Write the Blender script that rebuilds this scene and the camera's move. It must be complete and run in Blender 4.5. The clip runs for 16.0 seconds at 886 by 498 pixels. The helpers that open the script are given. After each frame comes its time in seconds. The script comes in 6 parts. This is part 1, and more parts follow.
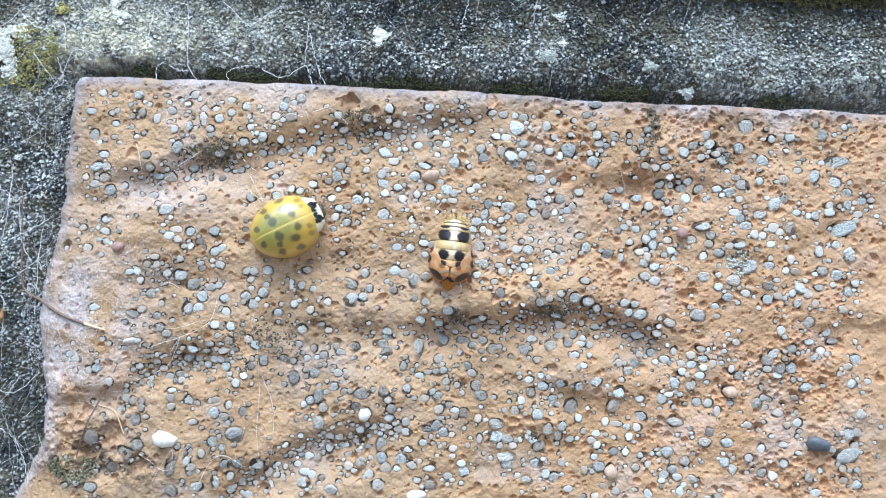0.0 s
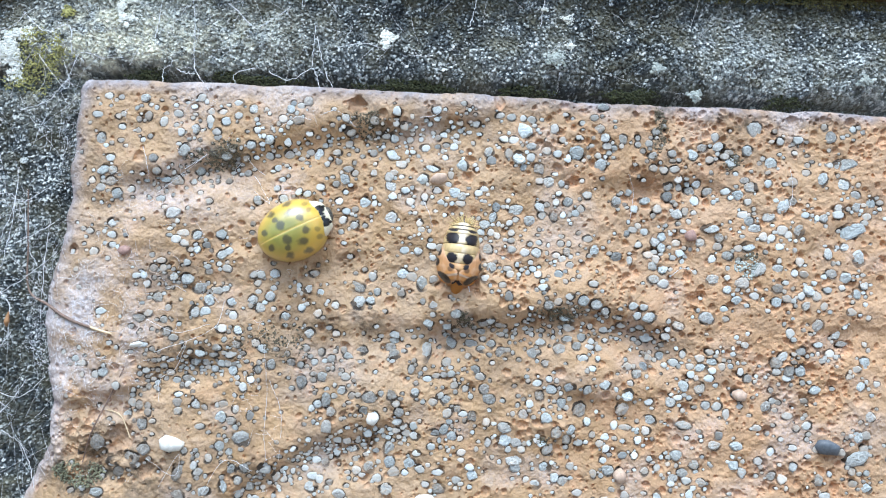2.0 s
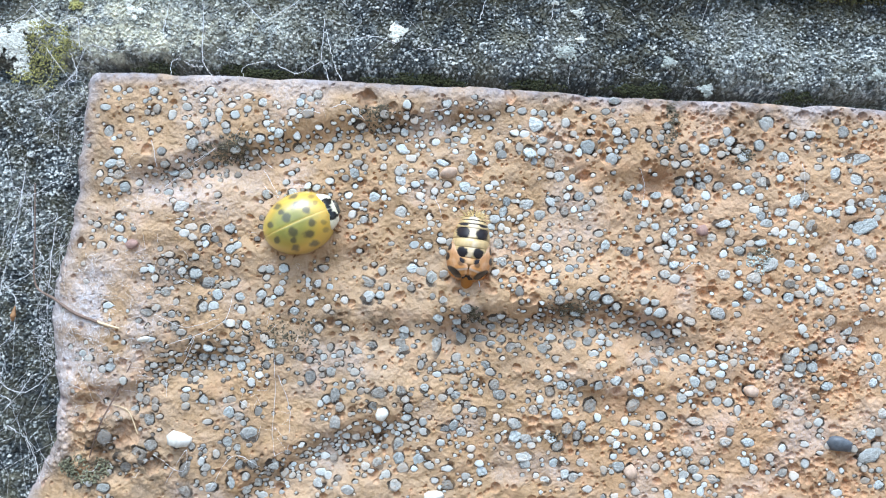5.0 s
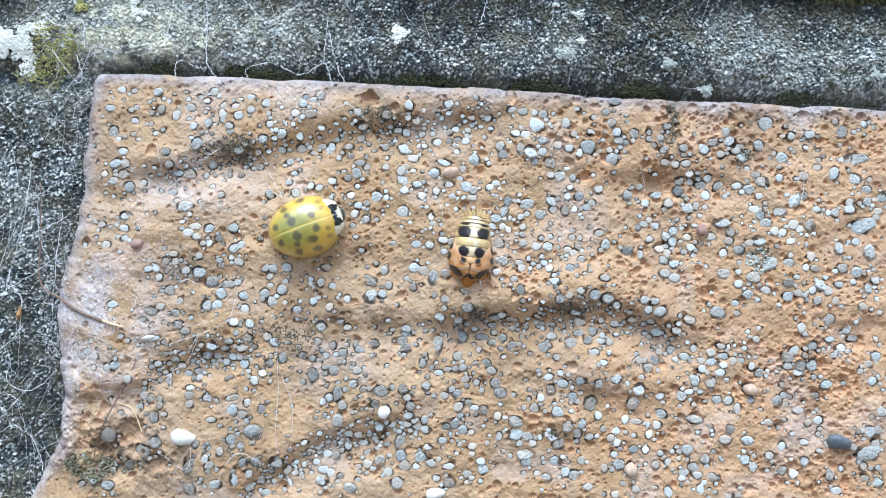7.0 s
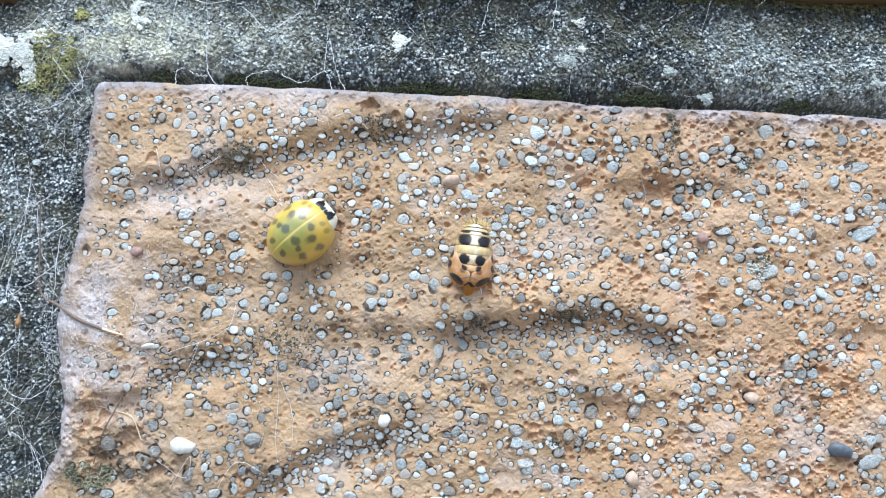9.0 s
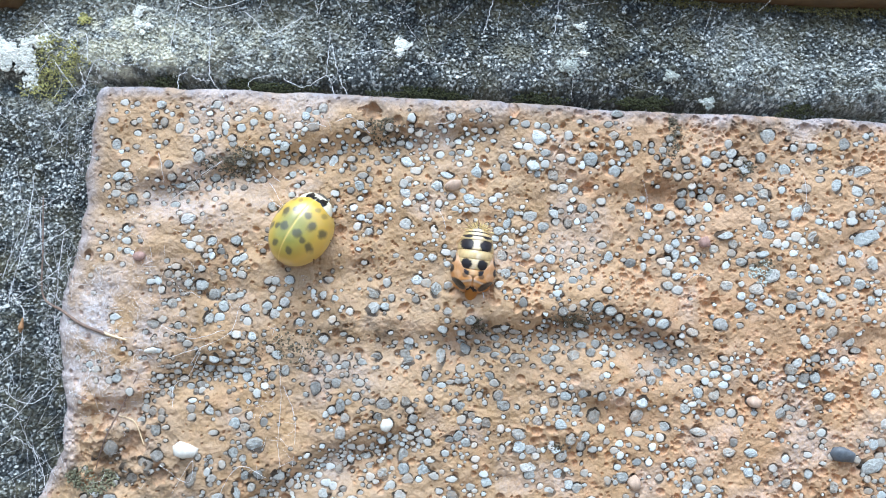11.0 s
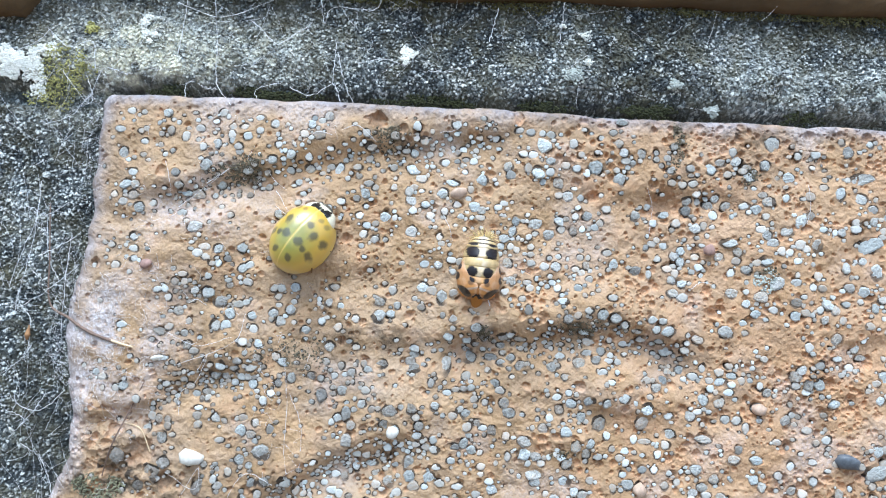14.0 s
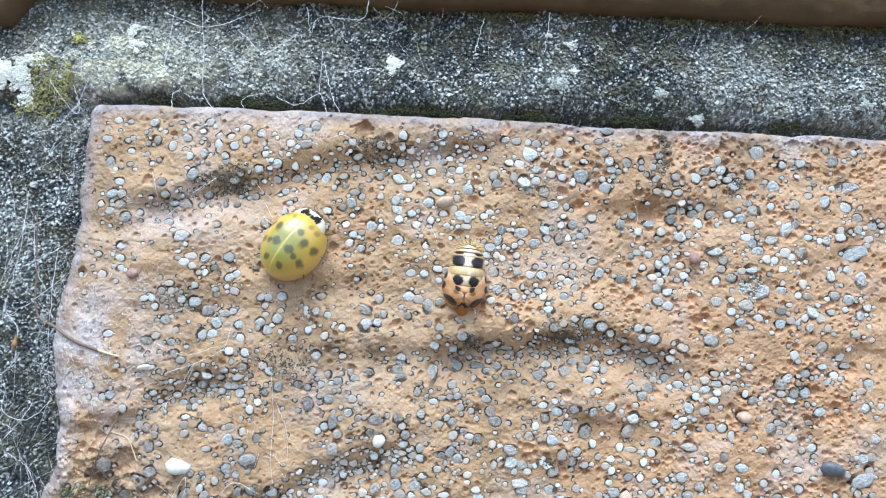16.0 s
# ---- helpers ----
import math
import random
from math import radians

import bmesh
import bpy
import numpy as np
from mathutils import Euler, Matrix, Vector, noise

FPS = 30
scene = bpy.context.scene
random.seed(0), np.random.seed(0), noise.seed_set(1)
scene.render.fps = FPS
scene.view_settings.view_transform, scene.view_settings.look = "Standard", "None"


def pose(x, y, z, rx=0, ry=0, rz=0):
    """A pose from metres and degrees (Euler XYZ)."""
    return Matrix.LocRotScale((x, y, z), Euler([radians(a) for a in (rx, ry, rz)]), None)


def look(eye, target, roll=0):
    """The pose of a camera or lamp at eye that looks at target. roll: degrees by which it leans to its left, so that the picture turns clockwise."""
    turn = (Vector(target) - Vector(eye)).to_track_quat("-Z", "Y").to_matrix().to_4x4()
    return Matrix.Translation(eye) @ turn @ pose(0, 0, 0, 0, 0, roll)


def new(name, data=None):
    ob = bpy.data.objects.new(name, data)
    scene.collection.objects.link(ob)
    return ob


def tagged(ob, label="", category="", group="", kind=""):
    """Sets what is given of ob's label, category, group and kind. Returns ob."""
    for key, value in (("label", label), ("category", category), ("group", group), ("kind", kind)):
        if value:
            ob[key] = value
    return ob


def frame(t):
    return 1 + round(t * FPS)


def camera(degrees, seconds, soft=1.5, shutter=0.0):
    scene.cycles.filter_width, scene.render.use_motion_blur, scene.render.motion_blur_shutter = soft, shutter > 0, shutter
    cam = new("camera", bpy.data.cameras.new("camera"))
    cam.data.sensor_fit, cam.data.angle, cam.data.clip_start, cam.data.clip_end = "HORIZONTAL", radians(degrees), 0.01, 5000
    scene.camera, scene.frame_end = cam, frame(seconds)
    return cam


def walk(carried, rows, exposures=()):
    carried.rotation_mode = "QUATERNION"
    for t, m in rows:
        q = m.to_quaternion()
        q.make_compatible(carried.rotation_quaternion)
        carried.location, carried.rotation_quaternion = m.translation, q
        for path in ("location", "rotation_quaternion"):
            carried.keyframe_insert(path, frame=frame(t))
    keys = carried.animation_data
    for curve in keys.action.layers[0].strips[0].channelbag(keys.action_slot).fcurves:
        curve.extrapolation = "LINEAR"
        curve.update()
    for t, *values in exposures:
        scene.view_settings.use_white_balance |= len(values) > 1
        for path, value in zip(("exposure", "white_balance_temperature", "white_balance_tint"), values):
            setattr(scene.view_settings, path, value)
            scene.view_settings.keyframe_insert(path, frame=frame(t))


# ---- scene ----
# The wall is laid out in millimetres: X to the right, Z up, H out of the wall towards the camera.
# The face of the brick lies at H = 0 and its datum stands 1.2 m above the ground.
MM = 0.001
DATUM = Vector((0, 0, 1.2))

# seconds, eye X, eye Y, eye Z, pitch, roll, yaw
PATH = [
    (0, 1.819, -76.817, 0.982, -0.491, 2.412, 0.021),
    (0.5, 1.832, -76.487, 1.107, -0.626, 2.418, 0.130),
    (1, 0.979, -76.459, 0.569, -0.481, 2.399, 0.089),
    (1.5, 0.763, -76.666, 0.778, -0.380, 2.392, 0.021),
    (2, 0.904, -76.549, 0.994, -0.312, 2.342, -0.109),
    (2.5, 0.936, -76.693, 0.638, -0.128, 2.331, -0.084),
    (3, 0.713, -76.560, 0.553, -0.161, 2.392, -0.033),
    (3.5, 0.293, -76.374, 0.391, -0.123, 2.439, -0.130),
    (4, 0.192, -75.795, 0.410, -0.204, 2.357, -0.095),
    (4.2, -0.239, -75.864, 0.312, -0.224, 2.444, -0.282),
    (6.3, 0.256, -76.331, 0.375, -0.134, 2.369, 0.036),
    (6.5, -0.112, -76.522, -0.030, -0.013, 2.424, -0.039),
    (7, 0.012, -76.674, -0.016, -0.008, 2.400, -0.005),
    (7.5, 0.017, -76.308, 0.004, 0.126, 2.362, -0.048),
    (8, 0.141, -76.374, 0.228, 0.093, 2.347, -0.071),
    (8.5, 0.148, -76.546, 0.331, 0.200, 2.352, -0.092),
    (9, -0.195, -76.595, 0.157, 0.408, 2.421, -0.097),
    (11.5, -0.286, -76.691, 0.591, 0.503, 2.347, 0.047),
    (12, -0.246, -76.825, 0.725, 0.339, 2.335, 0.087),
    (12.5, -0.323, -76.901, 0.681, 0.566, 2.318, -0.019),
    (13, -0.446, -76.885, 0.449, 0.855, 2.332, -0.002),
    (13.5, -0.793, -76.888, 0.565, 0.836, 2.370, 0.009),
    (14, -0.794, -76.917, 0.514, 0.946, 2.414, 0.027),
    (14.5, -0.692, -76.939, 0.530, 1.014, 2.351, -0.065),
    (15, -0.682, -76.922, 0.507, 1.095, 2.360, -0.102),
    (15.5, -0.421, -76.834, 0.794, 1.089, 2.325, -0.138),
    (16, 0.266, -77.148, 1.044, 1.198, 2.282, -0.115),
]
cam = camera(56.0, 16.0, soft=1.15)
walk(cam, [(t, Matrix.Translation(DATUM) @ pose(x * MM, y * MM, z * MM, 90 + pitch, 0, yaw) @ pose(0, 0, 0, 0, 0, roll))
           for t, x, y, z, pitch, roll, yaw in PATH], exposures=[(0, 0.73, 5650, 4), (16, 0.73, 5650, 4)])

# ---- light: open shade under a bright sky, coming from above and a little from the left ----
SUN_UP, SUN_SIDE = 60, -26
world = bpy.data.worlds.new("sky")
scene.world = world
world.use_nodes = True
sky = world.node_tree.nodes.new("ShaderNodeTexSky")
sky.sky_type, sky.sun_disc = "NISHITA", False
sky.sun_elevation, sky.sun_rotation = radians(SUN_UP), radians(180 + SUN_SIDE)
sky.dust_density = 2.0
background = world.node_tree.nodes["Background"]
background.inputs["Strength"].default_value = 0.14
world.node_tree.links.new(sky.outputs["Color"], background.inputs["Color"])
sun_data = bpy.data.lights.new("sun", "SUN")
sun_data.energy, sun_data.angle, sun_data.color = 2.65, radians(38), (1.0, 0.97, 0.93)
sun = new("sun", sun_data)
sun.matrix_world = look((math.sin(radians(SUN_SIDE)) * math.cos(radians(SUN_UP)) * 5, -math.cos(radians(SUN_SIDE)) * math.cos(radians(SUN_UP)) * 5,
                         1.2 + math.sin(radians(SUN_UP)) * 5), (0, 0, 1.2))


# ---- materials ----
class Nodes:
    """A node material and short calls to fill it."""

    def __init__(self, name, **values):
        self.mat = bpy.data.materials.new(name)
        self.mat.use_nodes = True
        self.tree = self.mat.node_tree
        self.bsdf = self.tree.nodes["Principled BSDF"]
        for key, value in values.items():
            self.put(self.bsdf.inputs[key.replace("_", " ").capitalize() if key != "ior" else "IOR"], value)

    def put(self, socket, value):
        if isinstance(value, bpy.types.NodeSocket):
            self.tree.links.new(value, socket)
        elif isinstance(value, tuple) and len(value) == 3 and socket.type == "RGBA":
            socket.default_value = (*value, 1)
        else:
            socket.default_value = value

    def node(self, kind, out=0, **inputs):
        n = self.tree.nodes.new(kind)
        for key, value in inputs.items():
            self.put(n.inputs[key], value)
        return n, n.outputs[out]

    def place(self):
        return self.node("ShaderNodeTexCoord")[0].outputs["Object"]

    def noise(self, scale, detail=4.0, rough=0.6, vector=None, colour=False):
        n, _ = self.node("ShaderNodeTexNoise", Scale=scale, Detail=detail, Roughness=rough, Vector=vector or self.place())
        return n.outputs["Color" if colour else 0]

    def cells(self, scale, feature="F1", out="Distance", vector=None):
        n, _ = self.node("ShaderNodeTexVoronoi", Scale=scale, Vector=vector or self.place())
        n.feature = feature
        return n.outputs[out]

    def ramp(self, fac, *stops):
        n, out = self.node("ShaderNodeValToRGB", Fac=fac)
        while len(n.color_ramp.elements) < len(stops):
            n.color_ramp.elements.new(0.5)
        for e, (at, colour) in zip(n.color_ramp.elements, stops):
            e.position, e.color = at, (*(colour if isinstance(colour, tuple) else (colour,) * 3), 1)
        return out

    def mix(self, fac, a, b, blend="MIX"):
        n = self.tree.nodes.new("ShaderNodeMix")
        n.data_type, n.blend_type = "RGBA", blend
        for key, value in ((0, fac), (6, a), (7, b)):
            self.put(n.inputs[key], value)
        return n.outputs[2]

    def calc(self, how, a, b=0.5):
        n = self.tree.nodes.new("ShaderNodeMath")
        n.operation = how
        self.put(n.inputs[0], a)
        self.put(n.inputs[1], b)
        return n.outputs[0]

    def attribute(self, name, out="Fac"):
        n = self.tree.nodes.new("ShaderNodeAttribute")
        n.attribute_name = name
        return n.outputs[out]

    def channels(self, name):
        n, _ = self.node("ShaderNodeSeparateColor", Color=self.attribute(name, "Color"))
        return n.outputs

    def own_random(self):
        return self.tree.nodes.new("ShaderNodeObjectInfo").outputs["Random"]

    def island(self):
        return self.tree.nodes.new("ShaderNodeNewGeometry").outputs["Random Per Island"]

    def bump(self, height, strength, distance):
        _, out = self.node("ShaderNodeBump", Height=height, Strength=strength, Distance=distance)
        self.put(self.bsdf.inputs["Normal"], out)
        return self

    def colour(self, value):
        self.put(self.bsdf.inputs["Base Color"], value)
        return self


def brick_clay():
    m = Nodes("orange_brick_clay", roughness=0.62)
    wide, fine, grain = m.noise(130, 5), m.noise(900, 5, 0.7), m.noise(4200, 3, 0.7)
    clay = m.ramp(wide, (0.25, (0.33, 0.215, 0.108)), (0.5, (0.455, 0.30, 0.155)), (0.78, (0.57, 0.39, 0.225)))
    clay = m.mix(m.ramp(fine, (0.42, 0.0), (0.72, 0.5)), clay, (0.61, 0.43, 0.29))
    clay = m.mix(m.ramp(grain, (0.5, 0.0), (0.75, 0.35)), clay, (0.28, 0.16, 0.08))
    clay = m.mix(m.calc("MULTIPLY", m.ramp(m.noise(75, 4, 0.65), (0.42, 0.0), (0.66, 0.40)), m.ramp(fine, (0.3, 0.4), (0.6, 1.0))), clay, (0.43, 0.36, 0.29))  # grey dust
    tone = m.channels("tone")  # red: lilac fired skin, green: dark grime and the crease strips, blue: raw broken clay
    clay = m.mix(m.calc("MULTIPLY", tone[2], 0.75), clay, m.ramp(grain, (0.35, (0.50, 0.265, 0.13)), (0.62, (0.69, 0.42, 0.255))))
    lilac = m.ramp(fine, (0.3, (0.14, 0.133, 0.152)), (0.7, (0.36, 0.345, 0.38)))
    clay = m.mix(m.calc("MULTIPLY", tone[0], m.ramp(fine, (0.25, 0.55), (0.6, 1.0))), clay, lilac)
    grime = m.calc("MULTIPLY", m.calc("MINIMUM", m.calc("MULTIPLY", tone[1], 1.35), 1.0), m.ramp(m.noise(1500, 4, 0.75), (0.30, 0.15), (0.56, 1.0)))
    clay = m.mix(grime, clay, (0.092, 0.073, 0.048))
    web = m.calc("MULTIPLY", m.attribute("haze"), m.ramp(m.noise(2600, 5, 0.8), (0.38, 0.25), (0.6, 1.0)))  # thin silk film and pale patches
    clay = m.mix(web, clay, (0.62, 0.58, 0.60))
    clay = m.mix(m.calc("MULTIPLY", m.attribute("tone", "Alpha"), 0.95), clay, (0.042, 0.033, 0.025))  # gap shade round the stones put in as colour, with some soil
    m.colour(clay)
    m.put(m.bsdf.inputs["Roughness"], m.ramp(fine, (0.3, 0.5), (0.7, 0.78)))
    return m.bump(m.mix(0.5, grain, fine), 0.8, 0.00025).mat


def plain_brick():
    m = Nodes("weathered_brown_brick", roughness=0.8)
    wide, fine = m.noise(60, 6), m.noise(1400, 5, 0.7)
    clay = m.ramp(wide, (0.3, (0.07, 0.042, 0.016)), (0.55, (0.13, 0.078, 0.032)), (0.8, (0.18, 0.115, 0.055)))
    m.colour(m.mix(m.ramp(fine, (0.45, 0.0), (0.7, 0.6)), clay, (0.07, 0.05, 0.028)))
    return m.bump(fine, 0.5, 0.0002).mat


def mortar_sand():
    m = Nodes("grey_sandy_mortar", roughness=0.9)
    g = m.channels("tone")  # red: the grain's own tone, green: pale zone, blue: moss and algae
    speck = m.noise(4300, 5, 0.8)
    tone = m.calc("MULTIPLY", g[0], m.calc("ADD", m.calc("MULTIPLY", m.ramp(speck, (0.40, 0.0), (0.61, 1.0)), 1.3), 0.43))
    grain = m.ramp(tone, (0.0, (0.022, 0.027, 0.030)), (0.24, (0.075, 0.09, 0.097)), (0.46, (0.25, 0.28, 0.29)), (0.7, (0.54, 0.58, 0.58)), (1.0, (0.80, 0.83, 0.82)))
    grain = m.mix(m.ramp(m.noise(420, 4), (0.4, 0.0), (0.66, 0.65)), grain, (0.175, 0.165, 0.105))
    grain = m.mix(m.calc("MULTIPLY", g[1], m.ramp(m.noise(2700, 4, 0.8), (0.43, 0.0), (0.58, 0.9))), grain, (0.60, 0.64, 0.62))
    grain = m.mix(m.calc("MULTIPLY", g[2], m.ramp(m.noise(1700, 4, 0.75), (0.36, 0.25), (0.56, 1.0))), grain, (0.028, 0.032, 0.014))
    dust = m.calc("MULTIPLY", m.attribute("haze"), m.ramp(m.noise(1500, 5, 0.8), (0.36, 0.15), (0.55, 1.0)))  # yellowish lime dust
    m.colour(m.mix(dust, grain, (0.72, 0.71, 0.58)))
    return m.bump(speck, 0.7, 0.00014).mat


def pebble_stone(name, low, mid, high, rnd):
    m = Nodes(name, roughness=0.5)
    own = rnd == "own"
    r = m.own_random() if own else m.island()
    base = m.ramp(r, (0.0, low), (0.16, mid), (0.45, high), (0.72, tuple(0.5 * (a + b) for a, b in zip(high, (0.62, 0.52, 0.44)))), (0.8, mid), (1.0, tuple(min(1, 1.12 * v) for v in high)))
    unit = 1.0 if own else 2200.0  # single stones are drawn at unit size
    mott = m.noise(1.7 * unit, 5, 0.75)
    base = m.mix(m.ramp(mott, (0.30, 0.5), (0.48, 0.0)), base, tuple(0.55 * v for v in mid))
    base = m.mix(m.ramp(m.noise(0.8 * unit, 3), (0.52, 0.0), (0.7, 0.55)), base, (0.80, 0.84, 0.85))
    film = m.ramp(m.calc("FRACT", m.calc("MULTIPLY", r, 13.7)), (0.40 if own else 0.2, 0.0), (0.95 if own else 0.8, 0.8))  # many keep a skin of clay
    base = m.mix(m.calc("MULTIPLY", film, m.ramp(mott, (0.4, 0.3), (0.6, 1.0))), base, (0.56, 0.42, 0.29))
    info = m.tree.nodes.new("ShaderNodeObjectInfo")
    stain = m.node("ShaderNodeSeparateColor", Color=info.outputs["Color"])[1] if own else m.attribute("haze")
    base = m.mix(m.calc("MULTIPLY", stain, m.ramp(m.noise(1.1 * unit, 4, 0.7), (0.35, 0.45), (0.62, 0.95))), base, (0.20, 0.175, 0.145))  # old grime
    rim = m.calc("MULTIPLY", m.attribute("gap_shade"), m.ramp(m.noise(1.3 * unit, 3, 0.7), (0.36, 0.0), (0.52, 1.0)))  # shade of the gap, painted round the stone's edge
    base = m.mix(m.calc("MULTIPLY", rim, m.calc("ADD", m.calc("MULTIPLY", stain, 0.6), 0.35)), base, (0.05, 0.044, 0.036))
    m.colour(base)
    return m.bump(mott, 0.5, 0.12 if own else 0.0001).mat


def painted(name, colour, rough=0.6, vary=0.25, scale=1500, **more):
    m = Nodes(name, roughness=rough, **more)
    dark = tuple(v * (1 - vary) for v in colour)
    lite = tuple(min(1, v * (1 + vary)) for v in colour)
    m.colour(m.ramp(m.noise(scale, 4, 0.7), (0.3, dark), (0.7, lite)))
    return m.bump(m.noise(scale * 2, 3), 0.2, 0.00008).mat


def shell_yellow():
    m = Nodes("glossy_yellow_wing_case", roughness=0.45)
    p = m.channels("tone")  # red: dark spots, green: greenish middle, blue: pale seam and rim
    base = m.mix(p[1], (0.70, 0.46, 0.05), (0.26, 0.27, 0.045))
    base = m.mix(m.ramp(m.noise(700, 3), (0.4, 0.0), (0.7, 0.35)), base, (0.60, 0.50, 0.10))
    base = m.mix(p[2], base, (0.84, 0.62, 0.15))
    m.colour(m.mix(p[0], base, (0.05, 0.048, 0.025)))
    m.put(m.bsdf.inputs["Subsurface Weight"], 0.25)
    m.put(m.bsdf.inputs["Subsurface Radius"], (0.9, 0.6, 0.12))
    m.put(m.bsdf.inputs["Subsurface Scale"], 0.0005)
    m.put(m.bsdf.inputs["Specular IOR Level"], 0.9)
    m.put(m.bsdf.inputs["Coat Weight"], 1.0)
    m.put(m.bsdf.inputs["Coat Roughness"], 0.24)
    return m.bump(m.noise(3800, 2), 0.06, 0.00005).mat


def two_tone(name, light, dark, rough=0.35, **more):
    """A pale body with dark marks, whose place is the red part of "tone"; green leads to amber."""
    m = Nodes(name, roughness=rough, **more)
    p = m.channels("tone")
    base = m.mix(m.ramp(m.noise(1600, 4), (0.35, 0.0), (0.65, 0.6)), light, tuple(0.6 * v for v in light))
    base = m.mix(p[1], base, (0.58, 0.25, 0.055))
    base = m.mix(p[2], base, (0.90, 0.80, 0.66))
    m.colour(m.mix(p[0], base, dark))
    return m.bump(m.noise(2400, 3), 0.2, 0.00006).mat


CLAY, OLD_BRICK, MORTAR = brick_clay(), plain_brick(), mortar_sand()
STONE = pebble_stone("blue_grey_grit", (0.30, 0.325, 0.33), (0.57, 0.63, 0.635), (0.76, 0.83, 0.835), "own")
STONE_JOINED = pebble_stone("blue_grey_fine_grit", (0.25, 0.27, 0.27), (0.53, 0.58, 0.58), (0.75, 0.82, 0.82), "island")
WHITE_STONE = painted("white_quartz", (0.72, 0.71, 0.65), 0.65, 0.2)
SLATE = painted("dark_slate_stone", (0.12, 0.14, 0.165), 0.45, 0.35)
PINK_STONE = painted("pinkish_stone", (0.56, 0.42, 0.32), 0.55, 0.25)
RED_STONE = painted("red_stone", (0.36, 0.235, 0.20), 0.7, 0.35)
LICHEN = painted("white_lichen_crust", (0.80, 0.82, 0.76), 0.9, 0.15, 1200)
YELLOW_LICHEN = painted("yellow_green_lichen", (0.36, 0.35, 0.13), 0.9, 0.5, 1600)
GREY_LICHEN = painted("grey_green_lichen", (0.42, 0.46, 0.43), 0.9, 0.3, 1500)
OLIVE_MOSS = painted("olive_moss", (0.13, 0.125, 0.055), 0.95, 0.6, 1500)
MOSS = painted("dark_green_moss", (0.035, 0.04, 0.015), 0.95, 0.5, 1500)
SILK = painted("white_spider_silk", (0.80, 0.82, 0.86), 0.5, 0.1)
TWIG = painted("brown_dry_stem", (0.20, 0.14, 0.11), 0.7, 0.35)
STRAW = painted("pale_straw", (0.70, 0.56, 0.36), 0.6, 0.2)
SHELL = shell_yellow()
PRONOTUM = two_tone("cream_and_black_shield", (0.86, 0.82, 0.62), (0.012, 0.012, 0.012), 0.25)
HEAD = painted("black_chitin", (0.02, 0.018, 0.015), 0.3, 0.4)
LIMB = painted("brown_insect_leg", (0.19, 0.10, 0.035), 0.4, 0.3)
UNDERSIDE = painted("brown_insect_belly", (0.20, 0.11, 0.03), 0.5, 0.3)
CASE = two_tone("cream_and_black_pupal_skin", (0.70, 0.54, 0.27), (0.012, 0.010, 0.014), 0.5)
AMBER = two_tone("amber_pupal_wing_skin", (0.50, 0.235, 0.07), (0.010, 0.005, 0.004), 0.5)
AMBER_NODES = AMBER.node_tree.nodes["Principled BSDF"]
AMBER_NODES.inputs["Transmission Weight"].default_value = 0.12
AMBER_NODES.inputs["Specular IOR Level"].default_value = 0.15
BRISTLE = painted("straw_yellow_bristle", (0.72, 0.56, 0.26), 0.5, 0.2)
SOIL = painted("brown_garden_soil", (0.16, 0.12, 0.085), 0.95, 0.4, 6)


# ---- building helpers ----
def mesh_from(name, verts, faces, material, smooth=True, tone=None, haze=None, gap_shade=None):
    me = bpy.data.meshes.new(name)
    verts, faces = np.asarray(verts, np.float32), np.asarray(faces, np.int32)
    k = faces.shape[1]
    me.vertices.add(len(verts))
    me.vertices.foreach_set("co", verts.ravel())
    me.loops.add(faces.size)
    me.loops.foreach_set("vertex_index", faces.ravel())
    me.polygons.add(len(faces))
    me.polygons.foreach_set("loop_start", np.arange(0, faces.size, k, dtype=np.int32))
    me.polygons.foreach_set("use_smooth", np.full(len(faces), smooth))
    if tone is not None:
        at = me.attributes.new("tone", "FLOAT_COLOR", "POINT")
        at.data.foreach_set("color", (tone if np.shape(tone)[1] == 4 else np.c_[tone, np.ones(len(verts))]).astype(np.float32).ravel())
    if haze is not None:
        me.attributes.new("haze", "FLOAT", "POINT").data.foreach_set("value", np.asarray(haze, np.float32))
    if gap_shade is not None:
        me.attributes.new("gap_shade", "FLOAT", "POINT").data.foreach_set("value", np.asarray(gap_shade, np.float32))
    me.update(calc_edges=True)
    me.materials.append(material)
    return me


def part(name, data, parent, label="", at=(0, 0, 0)):
    """Links a mesh as one object under a thing or a part."""
    ob = new(name, data)
    ob.parent = parent
    ob.location = at
    return tagged(ob, label)


def thing(name, data, label, category, group="", kind="", at=None):
    ob = new(name, data)
    ob.location = DATUM if at is None else at
    return tagged(ob, label, category, group, kind)


def grid_faces(nr, nc, keep=None):
    i = np.arange(nr * nc).reshape(nr, nc)
    f = np.stack([i[:-1, :-1], i[:-1, 1:], i[1:, 1:], i[1:, :-1]], -1).reshape(-1, 4)
    return f if keep is None else f[keep.reshape(-1)]


def to_wall(x, z, h):
    """Millimetres on the wall to metres round the datum."""
    return np.stack([np.asarray(x) * MM, -np.asarray(h) * MM, np.asarray(z) * MM], -1)


TABLES = {}


